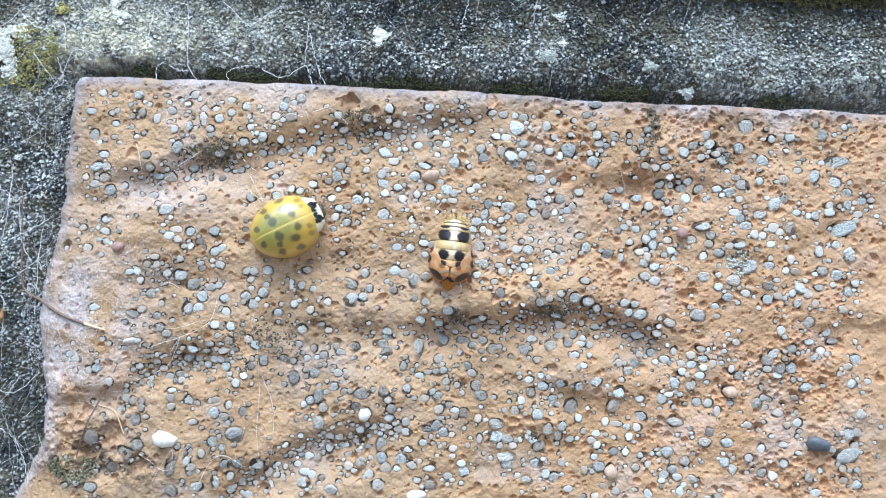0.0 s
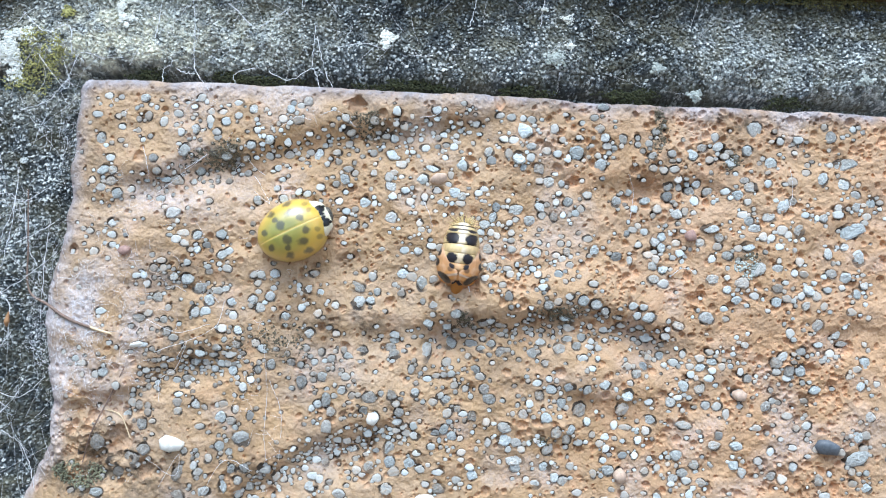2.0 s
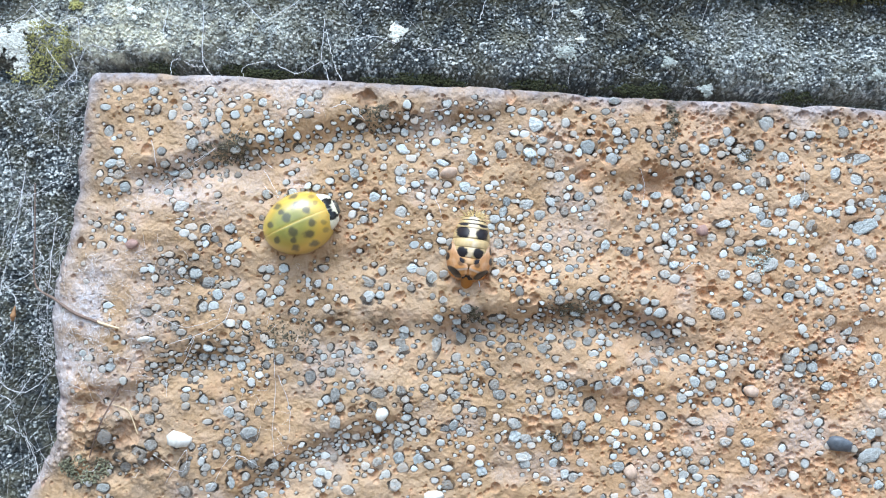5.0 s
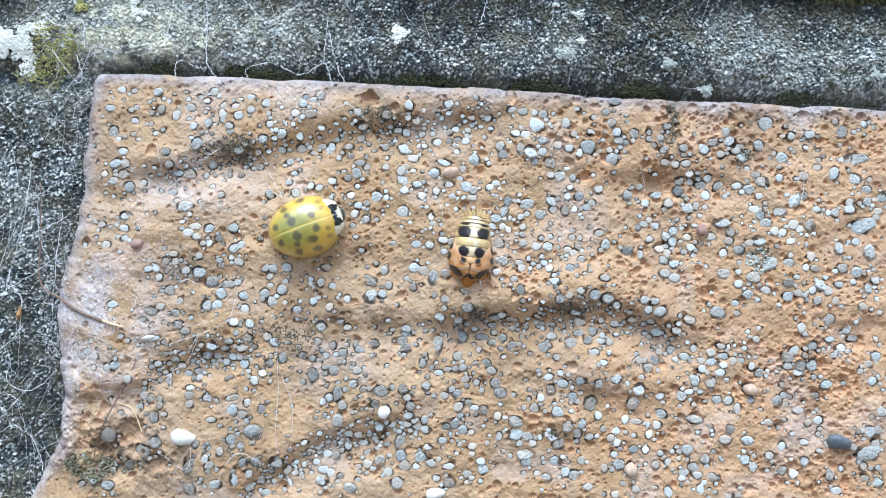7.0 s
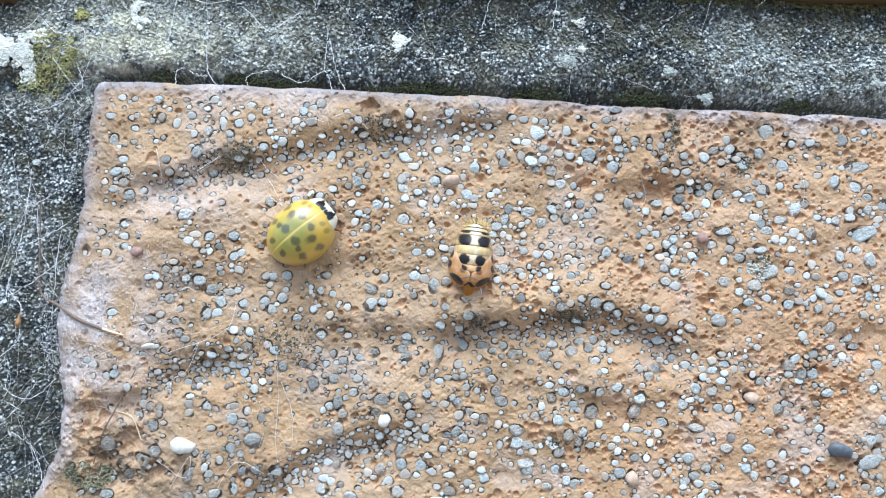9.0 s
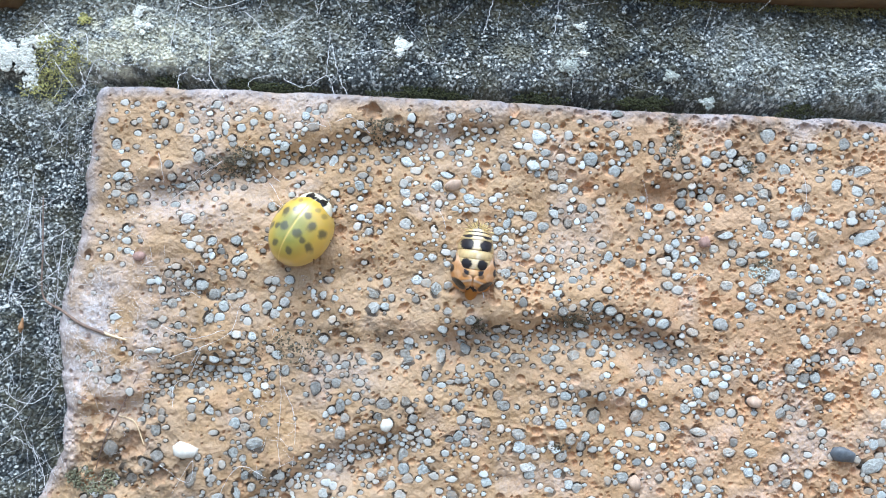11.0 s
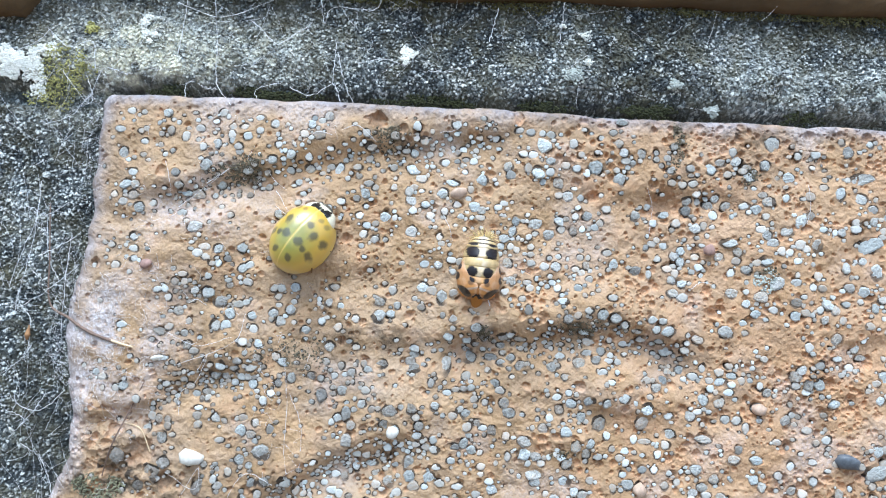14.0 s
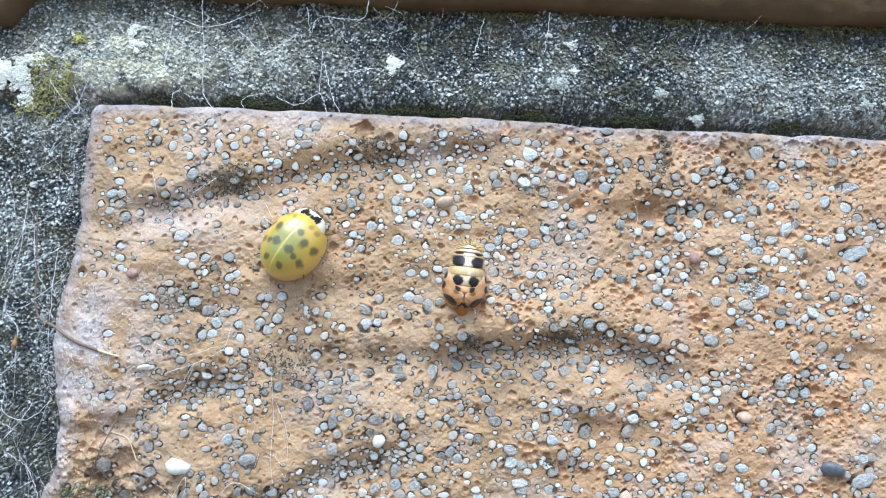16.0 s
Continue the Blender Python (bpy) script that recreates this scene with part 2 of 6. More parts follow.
def lattice(x, z, size, seed):
    """Smooth random values from -1 to 1 with bumps of the given size."""
    if seed not in TABLES:
        TABLES[seed] = np.random.default_rng(seed).uniform(-1, 1, (256, 256)).astype(np.float32)
    table = TABLES[seed]
    u, v = np.asarray(x, np.float32) / np.float32(size) + np.float32(71.3), np.asarray(z, np.float32) / np.float32(size) + np.float32(43.7)
    i, j = np.floor(u).astype(np.int32), np.floor(v).astype(np.int32)
    a, b = u - i, v - j
    a, b = a * a * (3 - 2 * a), b * b * (3 - 2 * b)
    i, j = i & 255, j & 255
    k, m = (i + 1) & 255, (j + 1) & 255
    low, high = table[i, j], table[i, m]
    low, high = low + (table[k, j] - low) * a, high + (table[k, m] - high) * a
    return low + (high - low) * b


class Strewn:
    """Places strewn one to a cell of the given size, with random values of their own."""

    def __init__(self, size, seed, kinds=4):
        rng = np.random.default_rng(seed)
        n = int(130 / size) + 3
        self.size, self.last = size, n - 1
        i, j = np.meshgrid(np.arange(n), np.arange(n), indexing="ij")
        self.cx = ((i + rng.uniform(0.05, 0.95, (n, n))) * size - 65).astype(np.float32)
        self.cz = ((j + rng.uniform(0.05, 0.95, (n, n))) * size - 65).astype(np.float32)
        self.rnd = [rng.random((n, n)).astype(np.float32) for _ in range(kinds)]

    def near(self, x, z):
        """For each of the nine cells round every point: the way from its place, and its index."""
        i0, j0 = ((x + 65) / self.size).astype(np.int32), ((z + 65) / self.size).astype(np.int32)
        for di in (-1, 0, 1):
            for dj in (-1, 0, 1):
                at = np.clip(i0 + di, 0, self.last), np.clip(j0 + dj, 0, self.last)
                yield x - self.cx[at], z - self.cz[at], at


def layered(x, z, size, octaves, seed, gain=0.5):
    return sum(gain**k * lattice(x, z, size / 2**k, seed + k) for k in range(octaves))


def tube(points, radii, sides=5):
    """Vertices and faces of a thin bent rod."""
    p = np.asarray(points, float)
    radii = np.broadcast_to(np.asarray(radii, float), (len(p),))
    d = np.gradient(p, axis=0)
    d /= np.linalg.norm(d, axis=1)[:, None] + 1e-12
    ref = np.where(np.abs(d[:, 1:2]) < 0.9, [[0, 1, 0]], [[1, 0, 0]])
    a = np.cross(d, ref)
    a /= np.linalg.norm(a, axis=1)[:, None]
    b = np.cross(d, a)
    ang = np.arange(sides) * 2 * np.pi / sides
    v = p[:, None] + radii[:, None, None] * (np.cos(ang)[None, :, None] * a[:, None] + np.sin(ang)[None, :, None] * b[:, None])
    i = np.arange(len(p) * sides).reshape(len(p), sides)
    j = np.roll(i, -1, 1)
    return v.reshape(-1, 3), np.stack([i[:-1], j[:-1], j[1:], i[1:]], -1).reshape(-1, 4)


def joined(pieces):
    verts, faces, n = [], [], 0
    for v, f in pieces:
        verts.append(v)
        faces.append(np.asarray(f) + n)
        n += len(v)
    return np.concatenate(verts), np.concatenate(faces)


def bent(points, count):
    """A smooth line through a few points."""
    p = np.asarray(points, float)
    t = np.linspace(0, len(p) - 1, count)
    k = np.clip(t.astype(int), 0, len(p) - 2)
    s = (t - k)[:, None]
    q = np.concatenate([[2 * p[0] - p[1]], p, [2 * p[-1] - p[-2]]])
    a, b, c, d = q[k], q[k + 1], q[k + 2], q[k + 3]
    return 0.5 * (2 * b + (c - a) * s + (2 * a - 5 * b + 4 * c - d) * s**2 + (3 * b - a - 3 * c + d) * s**3)


def pebble_shape(seed):
    """A worn stone of unit size with a blunt-cornered outline and a flat, sloping top: vertices and triangles."""
    rng = np.random.default_rng(seed)
    n, m = 11, rng.integers(4, 7)
    ang = (np.arange(n) + rng.uniform(-0.2, 0.2, n)) * 2 * np.pi / n
    side = (np.arange(m) + rng.uniform(-0.3, 0.3, m)) * 2 * np.pi / m
    far = rng.uniform(0.72, 1.08, m)
    rim = np.min(far / np.clip(np.cos(ang[:, None] - side), 0.3, 1), 1).clip(0.65, 1.25)
    rim = 0.84 * rim + 0.08 * (np.roll(rim, 1) + np.roll(rim, -1))
    tilt = rng.normal(0, 0.2, 2)
    v = []
    for r, y in ((1.0, 0.6), (0.98, -0.55), (0.76, -0.92)):
        wob = rim * r * (1 + rng.uniform(-0.05, 0.05, n))
        v.append(np.stack([wob * np.cos(ang), y + rng.uniform(-0.06, 0.06, n), wob * np.sin(ang)], -1))
    v = np.concatenate(v + [np.array([[0.0, -1.0, 0.0]])])
    v[:, 1] += np.where(v[:, 1] < 0, tilt[0] * v[:, 0] + tilt[1] * v[:, 2], 0)
    f = []
    for k in range(2):
        for i in range(n):
            a, b, c, d = k * n + i, k * n + (i + 1) % n, (k + 1) * n + (i + 1) % n, (k + 1) * n + i
            f += [(a, b, c), (a, c, d)]
    f += [(2 * n + i, 2 * n + (i + 1) % n, 3 * n) for i in range(n)]
    return v, np.array(f)


PEBBLES = [pebble_shape(s) for s in range(28)]
SHADE_RIM = np.r_[np.full(11, 1.0), np.full(11, 0.3), np.zeros(12)]  # painted gap shade on the stones, ring by ring


def lump_shape(seed):
    """A rounded crumb of unit size."""
    bm = bmesh.new()
    bmesh.ops.create_icosphere(bm, subdivisions=1, radius=1)
    v = np.array([tuple(q.co) for q in bm.verts])
    f = np.array([[q.index for q in face.verts] for face in bm.faces])
    bm.free()
    return v * (1 + 0.3 * lattice(v[:, 0] * 3 + seed * 5, v[:, 1] * 3 + 2 * v[:, 2], 1.4, 400 + seed)[:, None]), f


LUMPS = [lump_shape(s) for s in range(8)]


# ---- the large structure ----
def ground():
    me = mesh_from("ground", [(-400, -400, 0), (400, -400, 0), (400, 400, 0), (-400, 400, 0)], [(0, 1, 2, 3)], SOIL, False)
    thing("ground", me, "bare brown garden soil in front of the wall", "ground", kind="structure", at=(0, 0, 0))


BRICK_X, BRICK_Z, BRICK_TOP, BED = -33.0, -50.3, 15.1, 9.7
LONG, HIGH, DEEP = 215.0, 65.0, 60.0


def box(x0, x1, y0, y1, z0, z1, bevel=0.0):
    bm = bmesh.new()
    bmesh.ops.create_cube(bm, size=1)
    for v in bm.verts:
        v.co = Vector((x0 + (v.co.x + 0.5) * (x1 - x0), y0 + (v.co.y + 0.5) * (y1 - y0), z0 + (v.co.z + 0.5) * (z1 - z0)))
    if bevel:
        bmesh.ops.bevel(bm, geom=list(bm.edges), offset=bevel, segments=2, affect="EDGES")
    return bm


def finish(name, bm, material):
    me = bpy.data.meshes.new(name)
    bm.to_mesh(me)
    bm.free()
    me.materials.append(material)
    return me


def wall():
    """The rest of the wall: a mortar core with plain bricks round the two that are seen."""
    core = thing("wall_north", finish("wall_north", box(-1.28, 1.19, 0.0075, 0.11, -1.2, 0.92), OLD_MORTAR), "grey mortar core of an old brick wall", "wall", kind="structure")
    me = finish("brick", box(-LONG / 2 * MM, LONG / 2 * MM, 0, 0.06, -HIGH / 2 * MM, HIGH / 2 * MM, 0.0015), OLD_BRICK)
    for row in range(-15, 12):
        for col in range(-5, 5):
            if (row, col) in ((0, 0), (1, 0)):
                continue
            x = BRICK_X + LONG / 2 + col * 225.0 - (6.0 if row == 0 and col < 0 else 0) - (112.5 if row % 2 else 0)
            z = BRICK_Z + HIGH / 2 + row * (HIGH + BED)
            part("brick", me, core, at=(x * MM, 0.0005, z * MM))


DARK_CRUST = painted("dark_olive_crust", (0.125, 0.11, 0.075), 0.95, 0.7, 2500)
CORNER_MOSS = painted("grey_green_crust", (0.20, 0.20, 0.13), 0.95, 0.7, 2500)
OLD_MORTAR = painted("old_grey_mortar", (0.22, 0.23, 0.24), 0.9, 0.4, 900)


# ---- the brick that the insects sit on ----
# Creases of the pressed clay: a line along each, how deep it is, how far it falls above and rises below.
CREASES = [
    (((-28.0, 5.0), (-22.3, 6.1), (-17.7, 7.5), (-10.0, 9.7), (-2.2, 10.8), (5.0, 12.0)), 0.85, 2.0, 3.0),
    (((0.5, -7.9), (3.8, -7.3), (8.4, -7.2), (12.6, -6.3), (17.2, -6.5), (22.0, -7.9)), 1.1, 2.3, 2.8),
    (((-26.6, -13.0), (-24.7, -11.9), (-21.1, -11.3), (-16.9, -10.5)), 0.5, 2.0, 2.6),
    (((-17.4, -23.6), (-13.9, -21.5), (-9.8, -19.1), (-5.2, -17.4), (-1.6, -17.0)), 0.75, 2.4, 3.0),
    (((-11.3, -8.4), (-4.0, -8.0), (3.8, -7.3)), 0.40, 1.9, 3.0),
    (((12.9, -13.2), (17.0, -13.6), (21.7, -12.9)), 0.45, 1.6, 2.6),
    (((36.5, -6.3), (39.6, -5.6), (43.8, -5.9)), 0.7, 1.8, 2.6),
    (((-11.6, -2.0), (-6.4, -1.0), (-1.2, -1.6)), 0.25, 1.6, 3.0),
    (((-32.6, 3.9), (-30.5, 3.3), (-28.4, 3.5)), 0.35, 1.2, 1.6),
    (((-33.9, -16.0), (-29.7, -15.0), (-27.2, -14.1)), 0.55, 1.4, 1.6),
    (((-34.2, -19.4), (-31.1, -20.0), (-28.7, -21.5)), 0.6, 2.2, 1.6),
    (((15.2, 6.4), (20.3, 6.9), (26.6, 6.9)), 0.30, 1.2, 2.0),
]
SWELLS = [((-25.3, 2.6), 5.0, 0.35), ((-23.0, -15.0), 3.0, 0.3), ((3.6, -4.5), 5.5, 0.45), ((14.0, -3.6), 4.0, 0.35), ((11.7, -10.7), 6.0, 0.35),
          ((-8.0, 13.0), 6.0, 0.35), ((3.4, 13.2), 4.0, 0.3), ((-30.4, -11.7), 4.0, 0.4), ((29.4, 0.7), 9.0, 0.3)]
# Grime in patches: middle, width, height, strength.
GRIME = [((-20.3, 8.0), 2.6, 1.5, 0.6), ((-19.3, 9.1), 1.6, 1.2, 0.5), ((-6.4, 12.0), 1.6, 1.6, 0.9), ((20.6, 12.1), 0.9, 2.4, 0.9), ((27.0, 10.0), 1.6, 1.4, 0.7),
         ((12.0, -4.7), 2.6, 1.2, 0.45), ((-14.4, -8.4), 4.5, 2.2, 0.25), ((-26.9, -21.9), 6.0, 2.4, 0.6), ((-32.6, -21.6), 3.0, 1.8, 0.9), ((-23.2, -9.3), 4.0, 2.2, 0.5),
         ((3.2, -5.8), 1.2, 0.9, 0.8), ((-7.2, -6.5), 4.0, 1.2, 0.5), ((20.4, -6.9), 2.4, 1.4, 0.45), ((-4.3, -13.7), 2.2, 1.0, 0.5), ((-16.6, -18.9), 3.0, 2.6, 0.45),
         ((-23.5, -2.5), 3.0, 2.0, 0.45), ((6.4, -9.1), 2.6, 0.9, 0.4), ((-10.1, -11.3), 5.0, 2.4, 0.3), ((29.2, 0.7), 1.2, 0.7, 0.8),
         ((30.0, 13.6), 11.0, 1.1, 0.5), ((8.0, 14.0), 10.0, 0.9, 0.4), ((-29.5, -18.6), 3.4, 2.0, 0.55)]
# Fields of small pits: middle, spread, share.
PIT_FIELDS = [((18.1, -2.3), 4.5, 9), ((24.9, -3.6), 5.0, 9), ((34.1, -11.6), 5.5, 12), ((35.5, -18.8), 5.5, 9), ((29.7, -17.5), 5.0, 8), ((13.4, 11.0), 4.0, 7), ((20.3, 7.1), 4.0, 6),
              ((33.3, 7.1), 5.0, 7), ((4.7, 7.0), 3.5, 5), ((25.3, 12.0), 5.0, 7), ((-5.4, 12.5), 3.0, 3), ((-19.4, -0.3), 2.5, 4), ((-7.5, 0.8), 6.0, 3), ((-3.6, -17.8), 5.0, 4), ((-30.9, -17.4), 3.6, 13),
              ((35.8, 11.4), 5.0, 7), ((-8.4, -1.9), 3.0, 4), ((6.2, -2.3), 4.0, 4), ((12.0, -17.2), 6.0, 4), ((29.8, -8.1), 6.0, 7), ((22.3, -15.7), 6.0, 5), ((3.3, -21.2), 6.0, 5), ((38.3, -0.5), 5.0, 5), ((24.0, 13.2), 4.0, 9), ((34.0, 13.2), 4.5, 8), ((15.0, 13.4), 3.0, 7)]


def left_edge(z):
    """The brick's worn left arris: its X at each Z."""
    z = np.asarray(z, float)
    run = np.interp(z, (-30, -24.8, -22.1, -19.4, -15.1, -10.9, -6.7, -3, 0.7, 6, 11.3, 14.8), (-40.4, -39.4, -37.6, -35.8, -35.6, -36.0, -36.2, -35.6, -34.7, -34.3, -34.0, -33.7))
    return np.where(z < -30, -40.4, run) + 0.25 * layered(z, z * 0, 2.4, 3, 7)


def top_edge(x):
    """The brick's upper arris: its Z at each X, a little lower to the right."""
    return BRICK_TOP - 0.42 * np.clip((np.asarray(x) + 8) / 26, 0, 1) + 0.12 * layered(x, np.asarray(x) * 0, 3.0, 3, 51)


def clay_height(x, z):
    """The wavy face of the brick, without pits."""
    h = 0.35 * layered(x, z * 1.5, 12, 3, 11) + 0.17 * layered(x, z * 1.4, 3.2, 3, 21) + 0.07 * layered(x, z, 1.1, 3, 33)
    for line, deep, above, below in CREASES:
        px, pz = np.array(line).T
        zc = np.interp(x, px, pz) + 0.35 * lattice(x, x * 0, 3.5, 5)
        reach = np.clip((x - px[0]) / 3.5 + 0.6, 0, 1) * np.clip((px[-1] - x) / 3.5 + 0.6, 0, 1)
        reach = reach * reach * (3 - 2 * reach)
        d = z - zc
        h = h - 1.05 * deep * reach * np.where(d > 0, np.exp(-(d / above) ** 2 * 2.0), np.exp(-(d / below) ** 2 * 1.6))
        h = h + 0.45 * deep * reach * np.exp(-((d - 1.1 * above) / above) ** 2)
    for (sx, sz), r, up in SWELLS:
        h = h + up * np.exp(-((x - sx) ** 2 + ((z - sz) * 1.4) ** 2) / r**2)
    left = np.clip(x - left_edge(z), 0, None)
    top = np.clip(top_edge(x) - z, 0, None)
    h = h - 1.5 * np.exp(-left / 0.75) - 0.9 * np.exp(-left / 3.2) - 0.7 * np.exp(-top / 0.2) - 0.2 * np.exp(-top / 1.0)
    corner = np.clip(-36.2 + 4.5 * np.exp(-((z + 24) / 5.0) ** 2) - x, 0, None)
    return h - 0.35 * corner


grit = []
grit += [
    (-30.2, 13.4, 0.42, 0.31), (-31.2, 11.7, 0.52, 0.31), (-30.8, 9.5, 0.47, 0.57), (-26.4, 11.7, 0.36, 0.42), (-25.0, 11.2, 0.36, 0.47), (-23.7, 12.0, 0.42, 0.36),
    (-26.8, 13.3, 0.47, 0.42), (-22.9, 8.7, 0.47, 0.62), (-22.1, 10.6, 0.42, 0.52), (-20.7, 11.0, 0.31, 0.31), (-23.3, 10.3, 0.31, 0.36), (-28.8, 10.6, 0.36, 0.31),
    (-30.4, 6.6, 0.62, 0.42), (-29.5, 6.6, 0.42, 0.42), (-27.3, 10.3, 0.26, 0.26), (-21.6, 6.9, 0.42, 0.47), (-16.9, 9.4, 0.47, 0.42), (-15.3, 9.9, 0.47, 0.47),
    (-16.4, 10.8, 0.31, 0.31), (-15.3, 8.5, 0.42, 0.36), (-20.7, 12.3, 0.36, 0.31), (-19.6, 12.3, 0.42, 0.31), (-16.8, 12.7, 0.42, 0.42), (-22.3, 12.7, 0.26, 0.21)]
grit += [
    (-20.1, 10.5, 0.42, 0.36), (-19.1, 8.3, 0.47, 0.47), (-14.5, 7.4, 0.36, 0.31), (-14.0, 11.9, 0.42, 0.36), (-25.4, 6.7, 0.42, 0.42), (-18.2, 13.2, 0.42, 0.31),
    (-11.8, 13.6, 0.47, 0.47), (-13.3, 12.8, 0.42, 0.42), (-7.9, 11.0, 0.47, 0.42), (-10.7, 8.8, 0.42, 0.62), (-13.5, 8.7, 0.47, 0.47), (-11.6, 10.7, 0.36, 0.31),
    (-9.1, 9.1, 0.47, 0.31), (-8.0, 9.9, 0.36, 0.36), (-3.8, 10.7, 0.42, 0.52), (-4.6, 10.8, 0.36, 0.36), (-5.3, 11.0, 0.31, 0.31), (-2.4, 10.5, 0.31, 0.31),
    (-0.9, 9.8, 0.47, 0.36), (-4.0, 9.0, 0.47, 0.52), (-3.1, 8.2, 0.47, 0.36), (-8.0, 7.6, 0.47, 0.31), (-7.3, 7.2, 0.36, 0.31), (2.5, 8.3, 0.52, 0.52)]
grit += [
    (-0.2, 7.9, 0.62, 0.31), (1.0, 10.1, 0.36, 0.26), (1.7, 10.0, 0.36, 0.31), (4.9, 9.7, 0.52, 0.47), (6.3, 10.9, 0.42, 0.31), (7.1, 10.8, 0.47, 0.36),
    (5.8, 13.0, 0.42, 0.31), (6.8, 12.9, 0.42, 0.36), (8.1, 11.7, 0.78, 0.62), (8.7, 12.7, 0.42, 0.36), (7.7, 9.2, 0.62, 0.57), (8.8, 10.3, 0.52, 0.36),
    (10.1, 9.9, 0.47, 0.36), (9.6, 8.3, 0.47, 0.52), (8.1, 8.3, 0.31, 0.36), (12.9, 9.9, 0.73, 0.62), (-0.0, 13.3, 0.47, 0.42), (-3.6, 12.9, 0.36, 0.42),
    (-3.7, 11.9, 0.31, 0.42), (12.1, 9.3, 0.31, 0.36), (2.4, 13.9, 0.31, 0.21), (15.2, 8.8, 0.52, 0.57), (14.9, 12.1, 0.42, 0.42), (15.5, 11.4, 0.42, 0.42)]
grit += [
    (15.7, 10.6, 0.42, 0.36), (17.0, 11.3, 0.47, 0.42), (15.2, 14.2, 0.57, 0.36), (18.5, 10.9, 0.31, 0.31), (19.5, 11.0, 0.31, 0.31), (19.9, 9.9, 0.42, 0.36),
    (21.6, 10.1, 0.42, 0.36), (23.5, 10.1, 0.52, 0.52), (24.4, 10.8, 0.52, 0.42), (25.9, 11.0, 0.57, 0.47), (25.1, 9.7, 0.42, 0.36), (26.5, 10.1, 0.42, 0.36),
    (27.2, 9.6, 0.52, 0.52), (29.3, 12.7, 0.62, 0.73), (28.6, 10.7, 0.47, 0.52), (30.8, 9.6, 0.62, 0.52), (31.7, 11.7, 0.36, 0.42), (33.2, 11.9, 0.42, 0.36),
    (35.7, 13.2, 0.31, 0.36), (36.3, 12.3, 0.47, 0.52), (38.3, 13.1, 0.31, 0.36), (37.7, 9.8, 1.14, 0.52), (20.9, 8.6, 0.42, 0.36), (21.9, 8.7, 0.47, 0.36)]
grit += [
    (14.4, 13.1, 0.36, 0.31), (34.1, 8.9, 0.42, 0.31), (-29.6, 5.6, 0.57, 0.42), (-29.1, 4.5, 0.47, 0.47), (-30.6, 5.0, 0.47, 0.36), (-31.5, 5.6, 0.36, 0.36),
    (-23.7, 5.9, 0.62, 0.47), (-24.8, 6.0, 0.52, 0.36), (-23.7, 2.9, 0.73, 0.52), (-29.3, 1.8, 0.57, 0.42), (-29.4, 0.6, 0.47, 0.36), (-29.3, -0.3, 0.36, 0.31),
    (-22.8, 1.1, 0.52, 0.31), (-23.4, 0.5, 0.47, 0.36), (-21.5, 0.9, 0.42, 0.47), (-19.3, 1.1, 0.47, 0.47), (-19.2, -0.8, 0.47, 0.47), (-21.5, -0.4, 0.31, 0.36),
    (-20.6, 4.1, 0.36, 0.31), (-16.1, 4.4, 0.42, 0.42), (-13.7, 4.6, 0.42, 0.42), (-22.4, -3.1, 0.57, 0.52), (-23.7, -2.9, 0.42, 0.42), (-24.7, -1.5, 0.42, 0.31)]
grit += [
    (-25.4, -2.2, 0.36, 0.36), (-24.5, -2.2, 0.31, 0.31), (-27.0, -3.0, 0.42, 0.31), (-21.2, -3.9, 0.62, 0.52), (-20.3, -5.0, 0.52, 0.57), (-18.1, -5.1, 0.52, 0.47),
    (-18.7, -2.0, 0.42, 0.36), (-14.6, -4.4, 0.52, 0.52), (-16.2, -4.8, 0.47, 0.47), (-15.5, -5.5, 0.47, 0.47), (-25.0, -4.9, 0.47, 0.47), (-26.0, -3.7, 0.36, 0.42),
    (-20.3, -2.4, 0.36, 0.31), (-20.5, -6.0, 0.47, 0.36), (-21.5, -6.1, 0.47, 0.52), (-26.6, -6.9, 0.62, 0.36), (-25.8, -6.4, 0.47, 0.36), (-30.2, -6.4, 0.47, 0.36),
    (-24.3, -7.0, 0.36, 0.36), (-24.0, -8.0, 0.47, 0.42), (-17.4, -7.6, 0.47, 0.42), (-13.2, -6.3, 0.47, 0.47), (-14.3, -2.4, 0.47, 0.47), (-16.2, -2.5, 0.36, 0.36)]
grit += [
    (-31.6, 0.9, 0.36, 0.31), (-18.8, -3.9, 0.36, 0.31), (-8.3, 6.6, 0.47, 0.52), (-10.5, 5.8, 0.47, 0.36), (-11.6, 5.1, 0.42, 0.31), (-8.7, 4.6, 0.36, 0.36),
    (-8.0, 3.7, 0.36, 0.31), (-6.3, 4.5, 0.52, 0.57), (-7.2, 2.4, 0.42, 0.36), (-5.4, 4.5, 0.31, 0.31), (-3.8, 3.3, 0.62, 0.52), (-4.0, 6.1, 0.47, 0.42),
    (-3.8, 5.2, 0.36, 0.36), (-2.6, 5.8, 0.42, 0.36), (-2.1, 4.8, 0.42, 0.36), (-0.8, 5.3, 0.36, 0.36), (-1.1, 6.9, 0.52, 0.52), (0.3, 5.9, 0.36, 0.31),
    (1.9, 5.8, 0.47, 0.47), (2.6, 5.5, 0.42, 0.42), (2.4, 4.8, 0.47, 0.26), (4.1, 5.8, 0.36, 0.31), (-1.2, 2.9, 0.31, 0.36), (-1.0, 2.3, 0.31, 0.26)]
